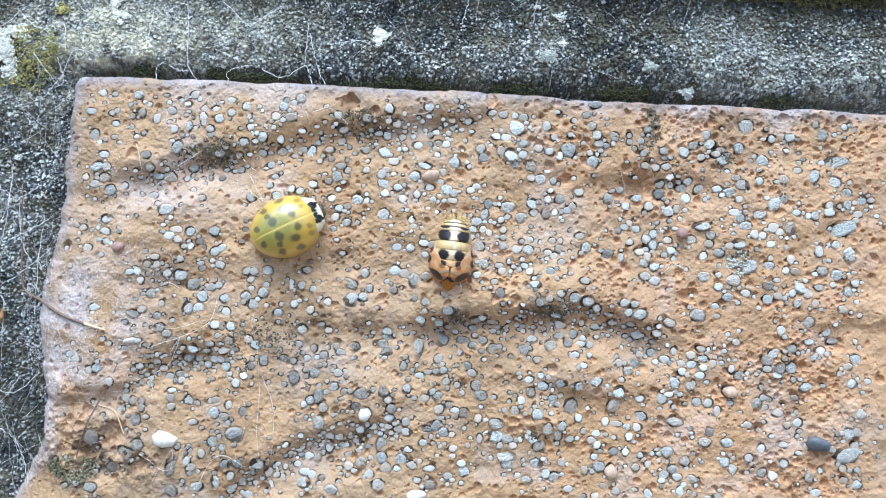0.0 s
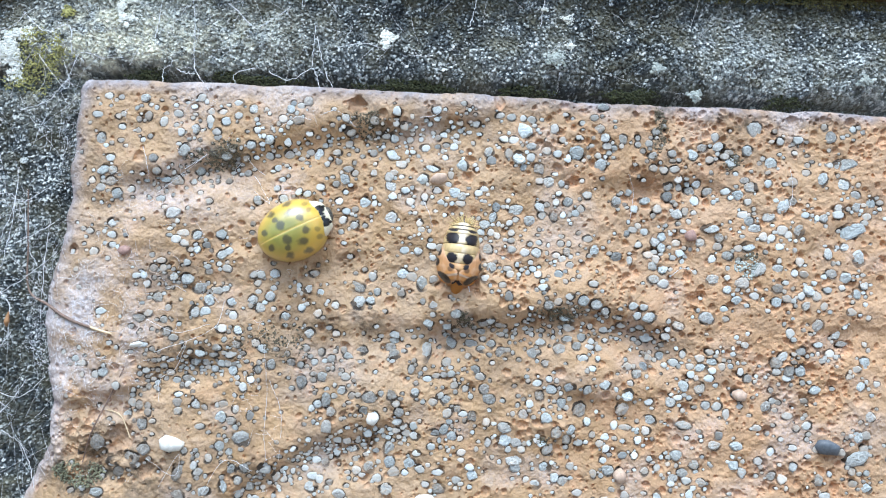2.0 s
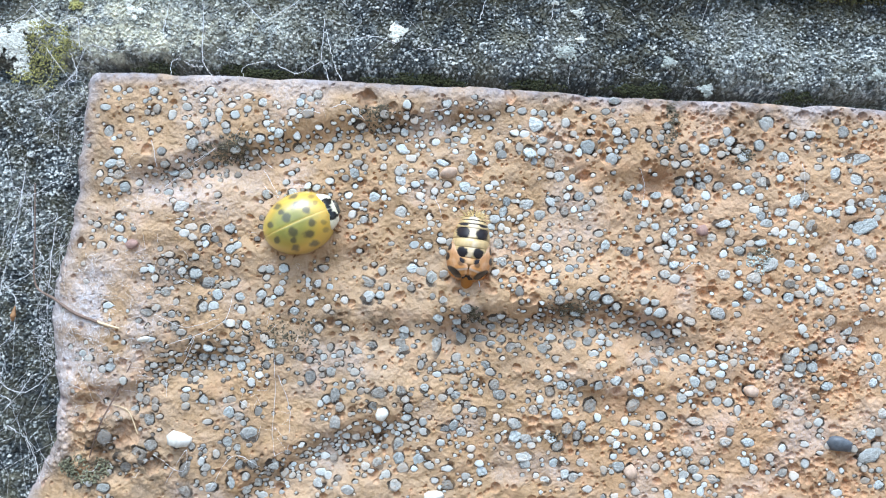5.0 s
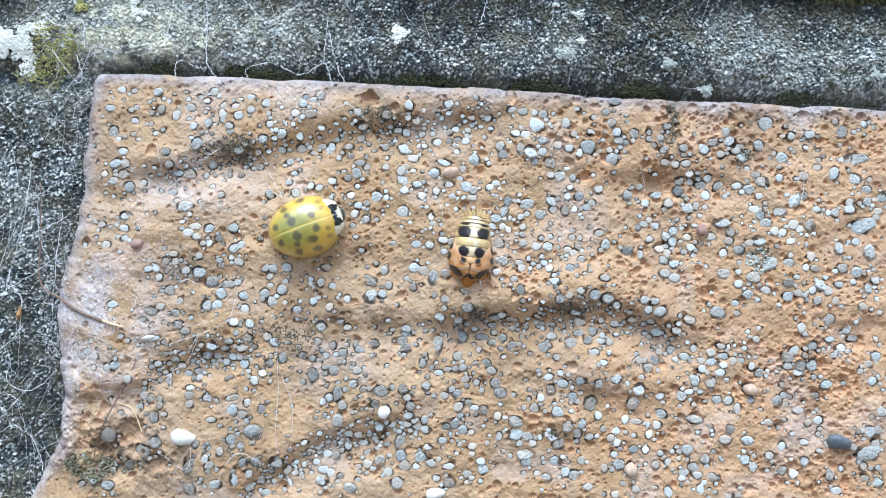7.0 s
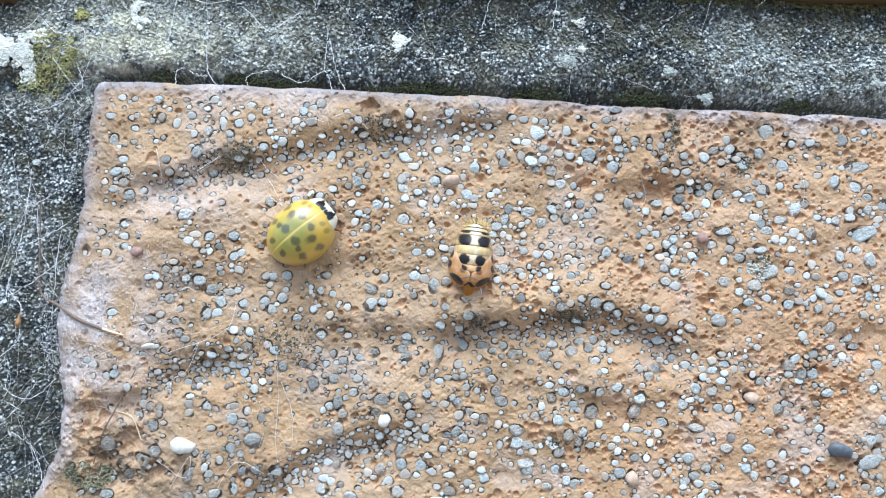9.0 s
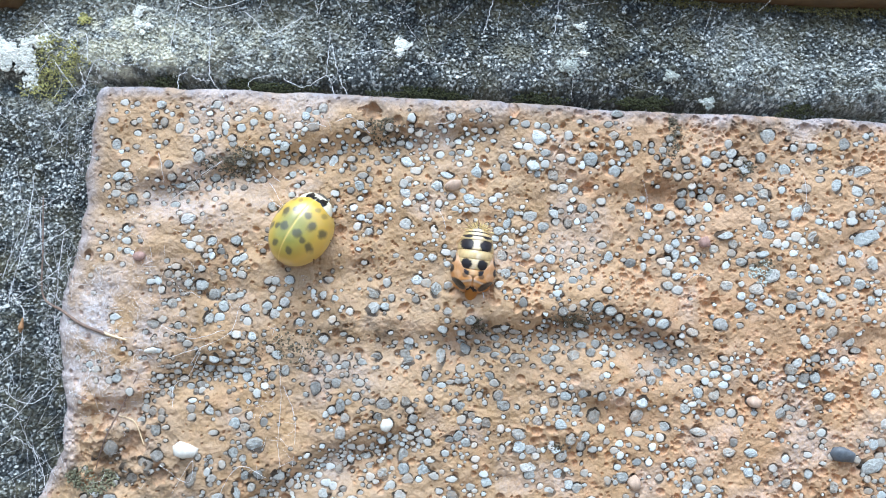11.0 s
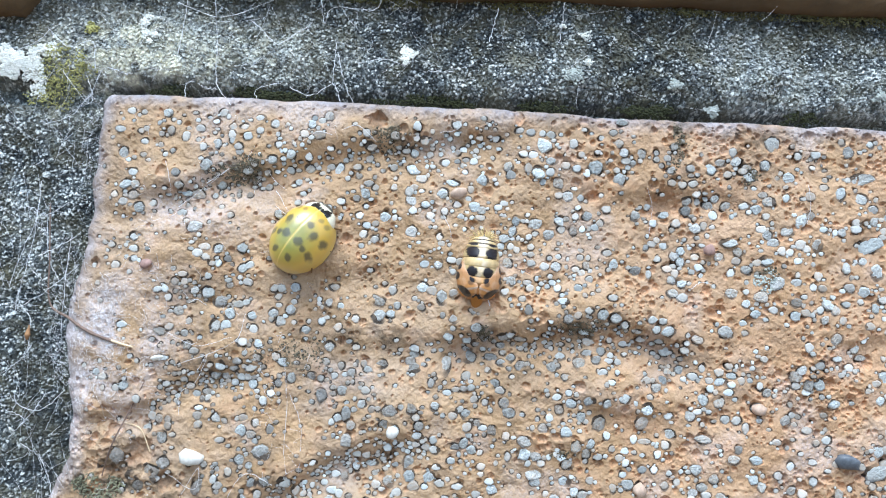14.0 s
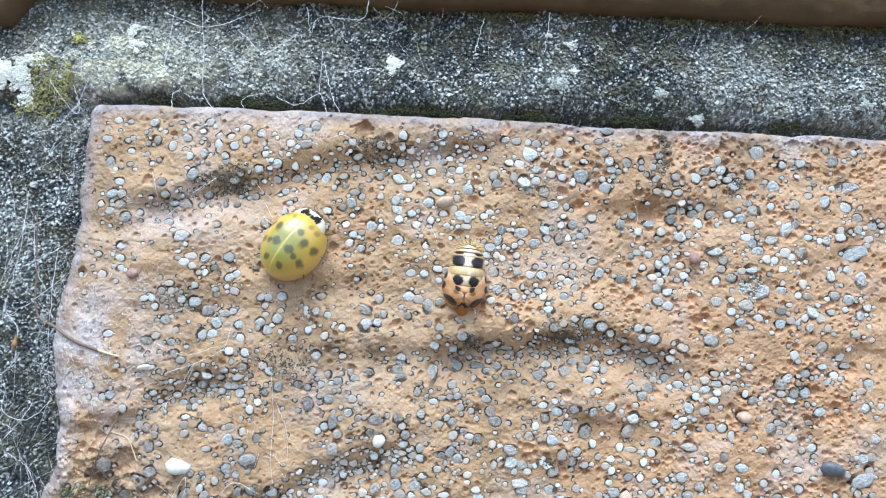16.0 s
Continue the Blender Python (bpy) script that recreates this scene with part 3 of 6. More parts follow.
grit += [
    (-2.4, 0.3, 0.47, 0.36), (-1.2, 0.3, 0.42, 0.47), (-0.0, 0.8, 0.42, 0.31), (7.6, 4.4, 0.73, 0.52), (5.8, 4.6, 0.36, 0.52), (5.5, 3.7, 0.36, 0.52),
    (4.8, 3.0, 0.57, 0.42), (5.1, 0.7, 0.52, 0.47), (5.9, 2.0, 0.31, 0.31), (7.2, 2.3, 0.36, 0.36), (7.3, 1.6, 0.36, 0.31), (7.6, 3.5, 0.31, 0.31),
    (7.0, 3.2, 0.31, 0.31), (8.9, 3.5, 0.52, 0.47), (9.8, 4.8, 0.42, 0.47), (10.0, 4.0, 0.42, 0.36), (11.2, 5.3, 0.31, 0.36), (12.3, 5.4, 0.42, 0.42),
    (11.1, 4.0, 0.42, 0.47), (11.9, 4.1, 0.31, 0.31), (10.4, 7.1, 0.47, 0.47), (9.5, 8.2, 0.21, 0.21), (9.6, 0.6, 0.52, 0.42), (8.5, 0.6, 0.42, 0.36)]
grit += [
    (12.5, 0.8, 0.42, 0.42), (12.0, 0.1, 0.36, 0.36), (11.4, 0.4, 0.42, 0.31), (5.5, -0.9, 0.42, 0.47), (5.0, -1.9, 0.42, 0.36), (7.0, -1.0, 0.36, 0.26),
    (7.3, -1.5, 0.42, 0.36), (9.3, -0.9, 0.36, 0.31), (9.8, -1.4, 0.31, 0.31), (11.7, -1.3, 0.36, 0.36), (12.7, -0.5, 0.36, 0.36), (-0.7, -2.7, 0.52, 0.68),
    (-6.7, -3.2, 0.68, 0.42), (-6.5, -4.7, 0.62, 0.57), (-5.4, -4.4, 0.42, 0.42), (-2.5, -1.8, 0.52, 0.47), (-5.3, -2.2, 0.36, 0.42), (-2.6, -3.7, 0.36, 0.36),
    (0.4, -4.6, 0.42, 0.36), (-8.6, -5.0, 0.36, 0.42), (-10.2, -5.8, 0.36, 0.42), (-11.7, -5.3, 0.36, 0.42), (-11.1, -3.6, 0.42, 0.42), (-10.0, -3.9, 0.31, 0.36)]
grit += [
    (2.5, -5.3, 0.57, 0.42), (1.7, -6.4, 0.36, 0.42), (0.0, -6.2, 0.42, 0.42), (-3.0, -7.5, 0.47, 0.36), (7.2, -3.5, 0.36, 0.47), (10.9, -4.1, 0.42, 0.52),
    (11.7, -3.8, 0.36, 0.36), (6.6, -2.5, 0.36, 0.31), (-8.5, -7.6, 0.36, 0.36), (-10.9, -7.6, 0.47, 0.52), (12.5, -5.3, 0.62, 0.36), (22.3, 7.9, 0.36, 0.42),
    (21.5, 7.1, 0.47, 0.47), (21.5, 6.2, 0.52, 0.47), (23.5, 6.8, 0.47, 0.47), (24.1, 7.5, 0.42, 0.42), (25.2, 6.8, 0.57, 0.42), (26.8, 6.9, 0.47, 0.36),
    (27.8, 6.6, 0.47, 0.47), (29.0, 7.3, 0.57, 0.52), (30.6, 7.8, 0.36, 0.36), (32.0, 5.6, 0.52, 0.68), (32.9, 6.2, 0.42, 0.47), (30.7, 4.7, 0.62, 0.42)]
grit += [
    (37.4, 8.0, 0.68, 0.52), (35.6, 8.4, 0.42, 0.62), (38.7, 7.0, 0.52, 0.47), (38.8, 5.9, 0.42, 0.42), (40.2, 6.4, 0.47, 0.47), (39.9, 5.1, 0.42, 0.36),
    (38.6, 3.8, 1.09, 0.68), (35.8, 4.8, 0.42, 0.47), (35.2, 4.8, 0.31, 0.31), (34.1, 5.0, 0.42, 0.31), (33.5, 3.6, 0.47, 0.68), (32.5, 3.2, 0.42, 0.36),
    (22.3, 4.6, 0.47, 0.47), (23.1, 4.9, 0.36, 0.42), (16.8, 5.6, 0.42, 0.52), (19.5, 5.7, 0.52, 0.36), (18.9, 3.4, 0.31, 0.31), (17.9, 2.7, 0.31, 0.31),
    (20.6, 2.2, 0.47, 0.62), (21.2, 2.5, 0.42, 0.42), (25.5, 3.4, 0.73, 0.42), (26.3, 2.6, 0.42, 0.42), (24.6, 2.1, 0.47, 0.47), (26.2, 1.8, 0.42, 0.36)]
grit += [
    (28.3, 4.8, 0.47, 0.36), (28.9, 4.3, 0.47, 0.42), (29.4, 3.6, 0.57, 0.47), (30.2, 2.9, 0.36, 0.42), (28.9, 1.9, 0.62, 0.52), (27.1, 1.0, 0.57, 0.42),
    (14.3, 2.0, 0.42, 0.36), (15.0, 1.0, 0.47, 0.52), (17.0, 0.4, 0.52, 0.47), (18.2, 0.2, 0.26, 0.42), (19.9, 0.8, 0.47, 0.36), (20.4, -0.2, 0.42, 0.42),
    (21.2, 1.6, 0.42, 0.47), (21.4, -0.5, 0.47, 0.47), (20.5, -1.4, 0.52, 0.42), (22.9, 1.1, 0.36, 0.36), (22.5, 2.0, 0.42, 0.36), (25.9, -1.2, 0.57, 0.47),
    (29.8, -0.1, 0.68, 0.62), (28.5, -1.4, 0.62, 0.52), (31.7, 0.0, 0.47, 0.47), (31.7, -1.8, 0.52, 0.42), (27.3, -2.1, 0.47, 0.42), (28.1, -3.0, 0.47, 0.42)]
grit += [
    (31.7, -3.1, 0.47, 0.47), (25.5, -4.8, 0.68, 0.57), (32.6, -2.7, 0.42, 0.36), (34.2, -0.4, 0.47, 0.36), (33.3, -0.3, 0.36, 0.36), (36.7, -0.3, 0.47, 0.42),
    (38.0, -0.6, 0.52, 0.57), (39.2, 1.3, 0.57, 0.73), (37.9, 2.2, 0.42, 0.42), (36.3, 1.6, 0.42, 0.57), (34.7, -1.9, 0.57, 0.52), (35.4, -2.4, 0.42, 0.42),
    (36.4, -1.8, 0.42, 0.31), (39.8, -1.1, 0.47, 0.52), (39.2, -2.0, 0.47, 0.52), (34.4, -3.3, 0.42, 0.42), (36.1, -3.2, 0.31, 0.42), (38.6, -3.7, 0.47, 0.36),
    (35.6, -5.0, 0.52, 0.57), (37.4, -5.8, 0.42, 0.47), (33.1, -5.8, 0.36, 0.47), (14.0, -3.6, 0.47, 0.47), (15.2, -3.9, 0.57, 0.52), (16.1, -4.5, 0.42, 0.42)]
grit += [
    (20.1, -4.9, 0.62, 0.52), (19.0, -4.8, 0.36, 0.42), (17.8, -5.8, 0.47, 0.36), (22.9, -5.6, 0.52, 0.42), (21.9, -6.6, 0.42, 0.36), (31.7, 2.0, 0.36, 0.31),
    (-26.4, -9.3, 0.62, 0.26), (-15.0, -9.2, 0.52, 0.42), (-20.9, -9.8, 0.42, 0.47), (-21.4, -10.6, 0.47, 0.52), (-32.4, -10.9, 0.36, 0.31), (-31.7, -11.3, 0.47, 0.31),
    (-29.7, -12.0, 0.47, 0.47), (-18.3, -10.7, 0.36, 0.42), (-18.9, -10.8, 0.36, 0.36), (-17.8, -11.4, 0.42, 0.42), (-23.1, -12.6, 0.42, 0.36), (-22.7, -13.8, 0.42, 0.26),
    (-21.1, -14.6, 0.42, 0.42), (-26.4, -15.0, 0.42, 0.47), (-27.1, -14.8, 0.36, 0.42), (-25.6, -15.6, 0.36, 0.36), (-27.5, -15.9, 0.42, 0.42), (-26.1, -16.6, 0.47, 0.57)]
grit += [
    (-30.1, -18.4, 0.62, 0.68), (-28.8, -20.3, 0.47, 0.52), (-28.0, -21.2, 0.57, 0.52), (-27.0, -19.8, 0.78, 0.62), (-25.8, -19.0, 0.57, 0.62), (-26.5, -20.5, 0.42, 0.31),
    (-16.7, -17.5, 0.83, 0.68), (-22.5, -20.9, 0.47, 0.88), (-22.5, -23.1, 0.68, 0.47), (-30.1, -23.2, 0.62, 0.47), (-18.7, -18.3, 0.47, 0.47), (-18.7, -15.7, 0.47, 0.57),
    (-17.4, -14.9, 0.36, 0.42), (-17.8, -16.0, 0.42, 0.42), (-20.6, -16.6, 0.47, 0.31), (-21.0, -20.2, 0.36, 0.42), (-19.7, -19.5, 0.36, 0.42), (-18.3, -22.0, 0.36, 0.68),
    (-20.0, -22.5, 0.62, 0.42), (-17.5, -20.4, 0.47, 0.47), (-16.4, -20.2, 0.42, 0.47), (-17.0, -21.4, 0.42, 0.42), (-17.0, -22.8, 0.42, 0.42), (-16.0, -22.0, 0.47, 0.42)]
grit += [
    (-14.5, -20.2, 0.57, 0.52), (-16.0, -15.5, 0.36, 0.47), (-17.6, -8.9, 0.52, 0.36), (-15.4, -11.1, 0.42, 0.42), (-14.3, -10.6, 0.42, 0.47), (-16.8, -12.9, 0.36, 0.47),
    (-16.1, -12.1, 0.36, 0.36), (-3.0, -8.0, 0.52, 0.42), (1.9, -8.1, 0.68, 0.57), (-0.2, -8.9, 0.47, 0.94), (-6.1, -9.1, 0.62, 0.42), (-7.3, -9.6, 0.42, 0.31),
    (-11.2, -9.1, 0.36, 0.36), (-3.0, -9.3, 0.47, 0.47), (-12.4, -10.4, 0.42, 0.42), (-11.6, -10.6, 0.36, 0.31), (-10.3, -10.3, 0.31, 0.31), (-8.8, -9.9, 0.42, 0.36),
    (-11.5, -12.1, 0.47, 0.62), (-9.5, -11.6, 0.47, 0.42), (-7.4, -11.5, 0.42, 0.36), (-7.7, -12.7, 0.42, 0.42), (-9.1, -13.7, 0.42, 0.68), (-5.2, -13.3, 0.62, 0.52)]
grit += [
    (-6.7, -13.2, 0.31, 0.36), (-9.8, -14.1, 0.42, 0.42), (-10.4, -14.5, 0.31, 0.31), (-8.6, -14.7, 0.47, 0.42), (-4.8, -15.1, 0.62, 0.68), (-5.6, -14.5, 0.42, 0.42),
    (-3.1, -13.0, 0.47, 0.47), (-2.7, -13.7, 0.36, 0.36), (-2.4, -14.5, 0.42, 0.42), (-1.0, -12.6, 0.42, 0.42), (-1.4, -10.6, 0.31, 0.47), (1.9, -13.3, 0.47, 0.47),
    (2.6, -11.9, 0.42, 0.36), (3.6, -12.2, 0.36, 0.36), (2.9, -14.1, 0.47, 0.42), (4.4, -14.7, 0.42, 0.47), (3.5, -14.5, 0.42, 0.31), (5.4, -12.1, 0.52, 0.52),
    (5.8, -13.0, 0.57, 0.47), (4.9, -11.0, 0.47, 0.36), (4.4, -10.4, 0.47, 0.42), (0.9, -11.1, 0.42, 0.26), (0.1, -11.4, 0.47, 0.26), (1.6, -11.0, 0.36, 0.31)]
grit += [
    (1.8, -9.9, 0.42, 0.42), (4.0, -8.1, 0.52, 0.36), (5.0, -8.5, 0.42, 0.31), (5.8, -8.0, 0.42, 0.42), (6.8, -8.8, 0.47, 0.52), (9.6, -8.7, 0.42, 0.47),
    (10.4, -7.7, 0.47, 0.36), (12.1, -8.2, 0.52, 0.57), (13.7, -7.8, 0.42, 0.42), (10.9, -9.5, 0.42, 0.36), (10.2, -11.3, 0.42, 0.36), (10.4, -12.5, 0.42, 0.52),
    (11.5, -11.9, 0.47, 0.42), (13.1, -11.5, 0.52, 0.36), (12.5, -13.1, 0.42, 0.47), (9.6, -13.3, 0.36, 0.36), (14.2, -13.8, 0.62, 0.83), (11.1, -14.5, 0.52, 0.47),
    (9.0, -14.3, 0.47, 0.47), (7.4, -15.6, 0.68, 0.52), (7.4, -16.8, 0.62, 0.68), (8.5, -16.9, 0.47, 0.42), (5.7, -15.1, 0.36, 0.42), (2.5, -16.6, 0.47, 0.47)]
grit += [
    (1.8, -16.0, 0.36, 0.52), (0.8, -16.3, 0.57, 0.31), (5.9, -17.1, 0.31, 0.47), (3.3, -16.8, 0.31, 0.31), (-1.0, -15.8, 0.36, 0.47), (-2.6, -16.3, 0.42, 0.31),
    (-4.0, -16.4, 0.42, 0.31), (-3.2, -18.1, 0.52, 0.73), (-3.1, -19.2, 0.52, 0.52), (-1.2, -19.3, 0.57, 0.52), (-0.6, -18.3, 0.42, 0.31), (0.7, -17.6, 0.42, 0.31),
    (-8.0, -18.6, 0.36, 0.52), (-8.0, -17.3, 0.42, 0.42), (-7.1, -17.4, 0.36, 0.42), (-6.6, -18.3, 0.52, 0.36), (-5.0, -19.8, 0.57, 0.57), (-6.1, -20.2, 0.42, 0.42),
    (-9.9, -19.5, 0.42, 0.36), (-8.9, -16.1, 0.47, 0.62), (-12.0, -18.3, 0.36, 0.31), (-9.5, -21.2, 0.42, 0.42), (-10.2, -20.9, 0.47, 0.36), (-10.2, -21.9, 0.57, 0.52)]
grit += [
    (-7.6, -22.4, 0.62, 0.52), (-3.3, -21.7, 0.62, 0.52), (1.5, -21.5, 0.57, 0.47), (3.1, -20.7, 0.42, 0.36), (4.6, -20.2, 0.47, 0.47), (4.3, -19.4, 0.47, 0.36),
    (3.5, -18.1, 0.47, 0.36), (8.5, -18.6, 0.83, 0.52), (8.5, -19.3, 0.47, 0.47), (11.2, -19.2, 0.57, 0.47), (11.4, -17.5, 0.57, 0.52), (12.1, -15.8, 0.47, 0.57),
    (13.1, -16.5, 0.42, 0.52), (13.4, -15.6, 0.47, 0.47), (13.0, -20.4, 0.52, 0.52), (10.4, -20.8, 0.52, 0.42), (12.2, -20.1, 0.42, 0.47), (9.0, -17.5, 0.42, 0.36),
    (14.9, -11.7, 0.52, 0.36), (16.3, -11.2, 0.57, 0.42), (18.5, -12.1, 0.52, 0.57), (18.2, -13.4, 0.62, 0.68), (19.3, -10.2, 0.47, 0.47), (19.9, -9.5, 0.52, 0.42)]
grit += [
    (18.4, -9.5, 0.42, 0.36), (20.5, -8.8, 0.36, 0.36), (21.6, -8.6, 0.47, 0.42), (23.5, -8.2, 0.31, 0.42), (23.6, -11.1, 0.47, 0.52), (25.0, -11.2, 0.52, 0.57),
    (25.2, -9.4, 0.57, 0.36), (26.1, -8.8, 0.52, 0.36), (26.2, -9.6, 0.42, 0.31), (27.0, -9.2, 0.31, 0.36), (25.9, -10.3, 0.42, 0.31), (25.0, -8.5, 0.42, 0.42),
    (24.1, -9.3, 0.36, 0.31), (24.3, -10.0, 0.36, 0.36), (23.2, -12.2, 0.42, 0.31), (22.5, -12.7, 0.52, 0.47), (25.8, -12.9, 0.42, 0.42), (26.8, -12.8, 0.42, 0.42),
    (27.6, -13.6, 0.31, 0.52), (28.7, -11.7, 0.62, 0.57), (29.5, -10.2, 0.42, 0.47), (28.8, -9.6, 0.26, 0.42), (29.1, -7.1, 0.36, 0.36), (32.6, -8.0, 0.42, 0.52)]
grit += [
    (32.0, -8.6, 0.52, 0.52), (33.3, -9.3, 0.52, 0.62), (32.1, -9.5, 0.47, 0.31), (34.3, -9.2, 0.52, 0.57), (33.0, -10.0, 0.47, 0.36), (35.8, -11.0, 0.62, 0.42),
    (31.3, -12.7, 0.47, 0.57), (33.3, -13.5, 0.47, 0.36), (30.5, -14.7, 0.47, 0.31), (35.2, -14.3, 0.42, 0.42), (20.6, -14.5, 0.68, 0.47), (20.4, -15.4, 0.42, 0.42),
    (23.8, -14.7, 0.78, 0.42), (17.5, -15.0, 0.36, 0.42), (18.5, -15.2, 0.52, 0.26), (19.7, -16.3, 0.36, 0.42), (15.5, -16.0, 0.31, 0.36), (16.2, -16.8, 0.36, 0.36),
    (17.0, -19.2, 0.57, 0.47), (18.1, -19.5, 0.52, 0.57), (15.7, -19.6, 0.36, 0.42), (16.6, -18.3, 0.36, 0.31), (18.4, -17.7, 0.42, 0.36), (19.4, -17.7, 0.36, 0.36)]
grit += [
    (20.8, -18.0, 0.31, 0.31), (20.4, -19.1, 0.36, 0.42), (23.3, -17.5, 0.52, 0.47), (22.6, -17.8, 0.31, 0.21), (24.9, -18.3, 0.47, 0.47), (23.9, -19.1, 0.52, 0.42),
    (23.0, -19.7, 0.47, 0.42), (25.5, -20.0, 0.52, 0.42), (24.9, -20.5, 0.31, 0.31), (24.6, -21.1, 0.36, 0.47), (21.6, -21.4, 0.36, 0.52), (26.6, -16.4, 0.62, 0.47),
    (27.0, -15.5, 0.42, 0.42), (28.6, -18.2, 0.47, 0.57), (29.4, -18.9, 0.42, 0.47), (28.7, -16.4, 0.62, 0.47), (31.9, -16.9, 0.36, 0.47), (33.8, -16.4, 0.52, 0.31),
    (36.1, -16.5, 0.31, 0.42), (32.1, -19.1, 0.47, 0.47), (36.4, -19.3, 0.47, 0.52), (40.0, -17.1, 1.14, 0.68), (39.9, -15.2, 0.47, 0.52), (40.7, -16.4, 0.42, 0.42)]
grit += [
    (40.9, -19.9, 0.52, 0.52), (40.3, -8.4, 0.47, 0.57), (39.6, -9.0, 0.47, 0.36), (40.1, -10.5, 0.42, 0.47), (38.1, -6.7, 0.57, 0.31), (37.0, -7.6, 0.42, 0.42),
    (35.7, -6.8, 0.42, 0.26), (40.9, -13.3, 0.47, 0.47), (37.1, -20.8, 0.47, 0.36), (39.7, -19.6, 0.42, 0.31), (14.8, -7.9, 0.42, 0.26), (15.7, -8.0, 0.31, 0.31),
    (15.1, -9.8, 0.31, 0.31), (20.5, -12.7, 0.47, 0.36), (28.0, -21.5, 0.47, 0.31), (16.9, -21.9, 0.47, 0.36), (22.9, -20.2, 0.36, 0.26)]


def scatter_fine(count, seed):
    """Finer stones strewn between the larger ones, thickest where those are thick."""
    rng = np.random.default_rng(seed)
    big = np.array(grit)
    held = np.zeros((len(big) + count, 3))
    held[: len(big)] = np.c_[big[:, :2], np.maximum(big[:, 2], big[:, 3])]
    made = []
    while len(made) < count:
        if rng.random() < 0.20:
            line = np.array(CREASES[rng.integers(4)][0])
            x = rng.uniform(line[0, 0], line[-1, 0])
            z = np.interp(x, line[:, 0], line[:, 1]) + rng.normal(0.2, 0.9)
        elif rng.random() < 0.86:
            k = rng.integers(len(big))
            x, z = big[k, :2] + rng.normal(0, 0.75, 2)
        else:
            x, z = rng.uniform(-36, 44), rng.uniform(-27, 13.5)
        r = rng.uniform(0.10, 0.25) if rng.random() < 0.86 else rng.uniform(0.30, 0.42)
        if not (left_edge(z) + 0.9 < x < 44 and -26.5 < z < 13.6):
            continue
        n = len(big) + len(made)
        if (np.hypot(held[:n, 0] - x, held[:n, 1] - z) > held[:n, 2] * 0.95 + r * 0.65).all():
            made.append((x, z, r * rng.uniform(0.85, 1.3), r * rng.uniform(0.8, 1.15)))
            held[n] = x, z, r
    return made


def dirt(x, z):
    """How much old grime clings to the face: patches of their own, thickest where the list above puts them."""
    d = 0.22 + 0.42 * layered(x, z, 7.0, 3, 171)
    for (gx, gz), gw, gh, g in GRIME:
        d = d + 0.75 * g * np.exp(-(((x - gx) / (gw + 1.0)) ** 2) - ((z - gz) / (gh + 0.8)) ** 2)
    return np.clip(d, 0, 1)


def bowls(x, z, size, seed, radii, deep, share):
    """Round sockets of lost stones with crisp lips; share gives how many of the places hold one."""
    field = Strewn(size, seed)
    there = field.rnd[0] < share(field.cx, field.cz)
    r = radii[0] + (radii[1] - radii[0]) * field.rnd[1] ** 1.5
    c, s, flat = np.cos(6.3 * field.rnd[2]), np.sin(6.3 * field.rnd[2]), 1.0 + 0.5 * field.rnd[3]
    r = np.where(there, r, 1e-3)
    wob = 0.30 * layered(x, z, 0.35, 2, seed + 1)
    dug = np.zeros_like(x)
    for dx, dz, at in field.near(x, z):
        u, v = dx * c[at] + dz * s[at], (dz * c[at] - dx * s[at]) * flat[at]
        dug = np.maximum(dug, deep * r[at] * np.clip(1.0 - (u * u + v * v) / r[at] ** 2 + wob, 0, 1) * (r[at] > 0.01))
    return dug


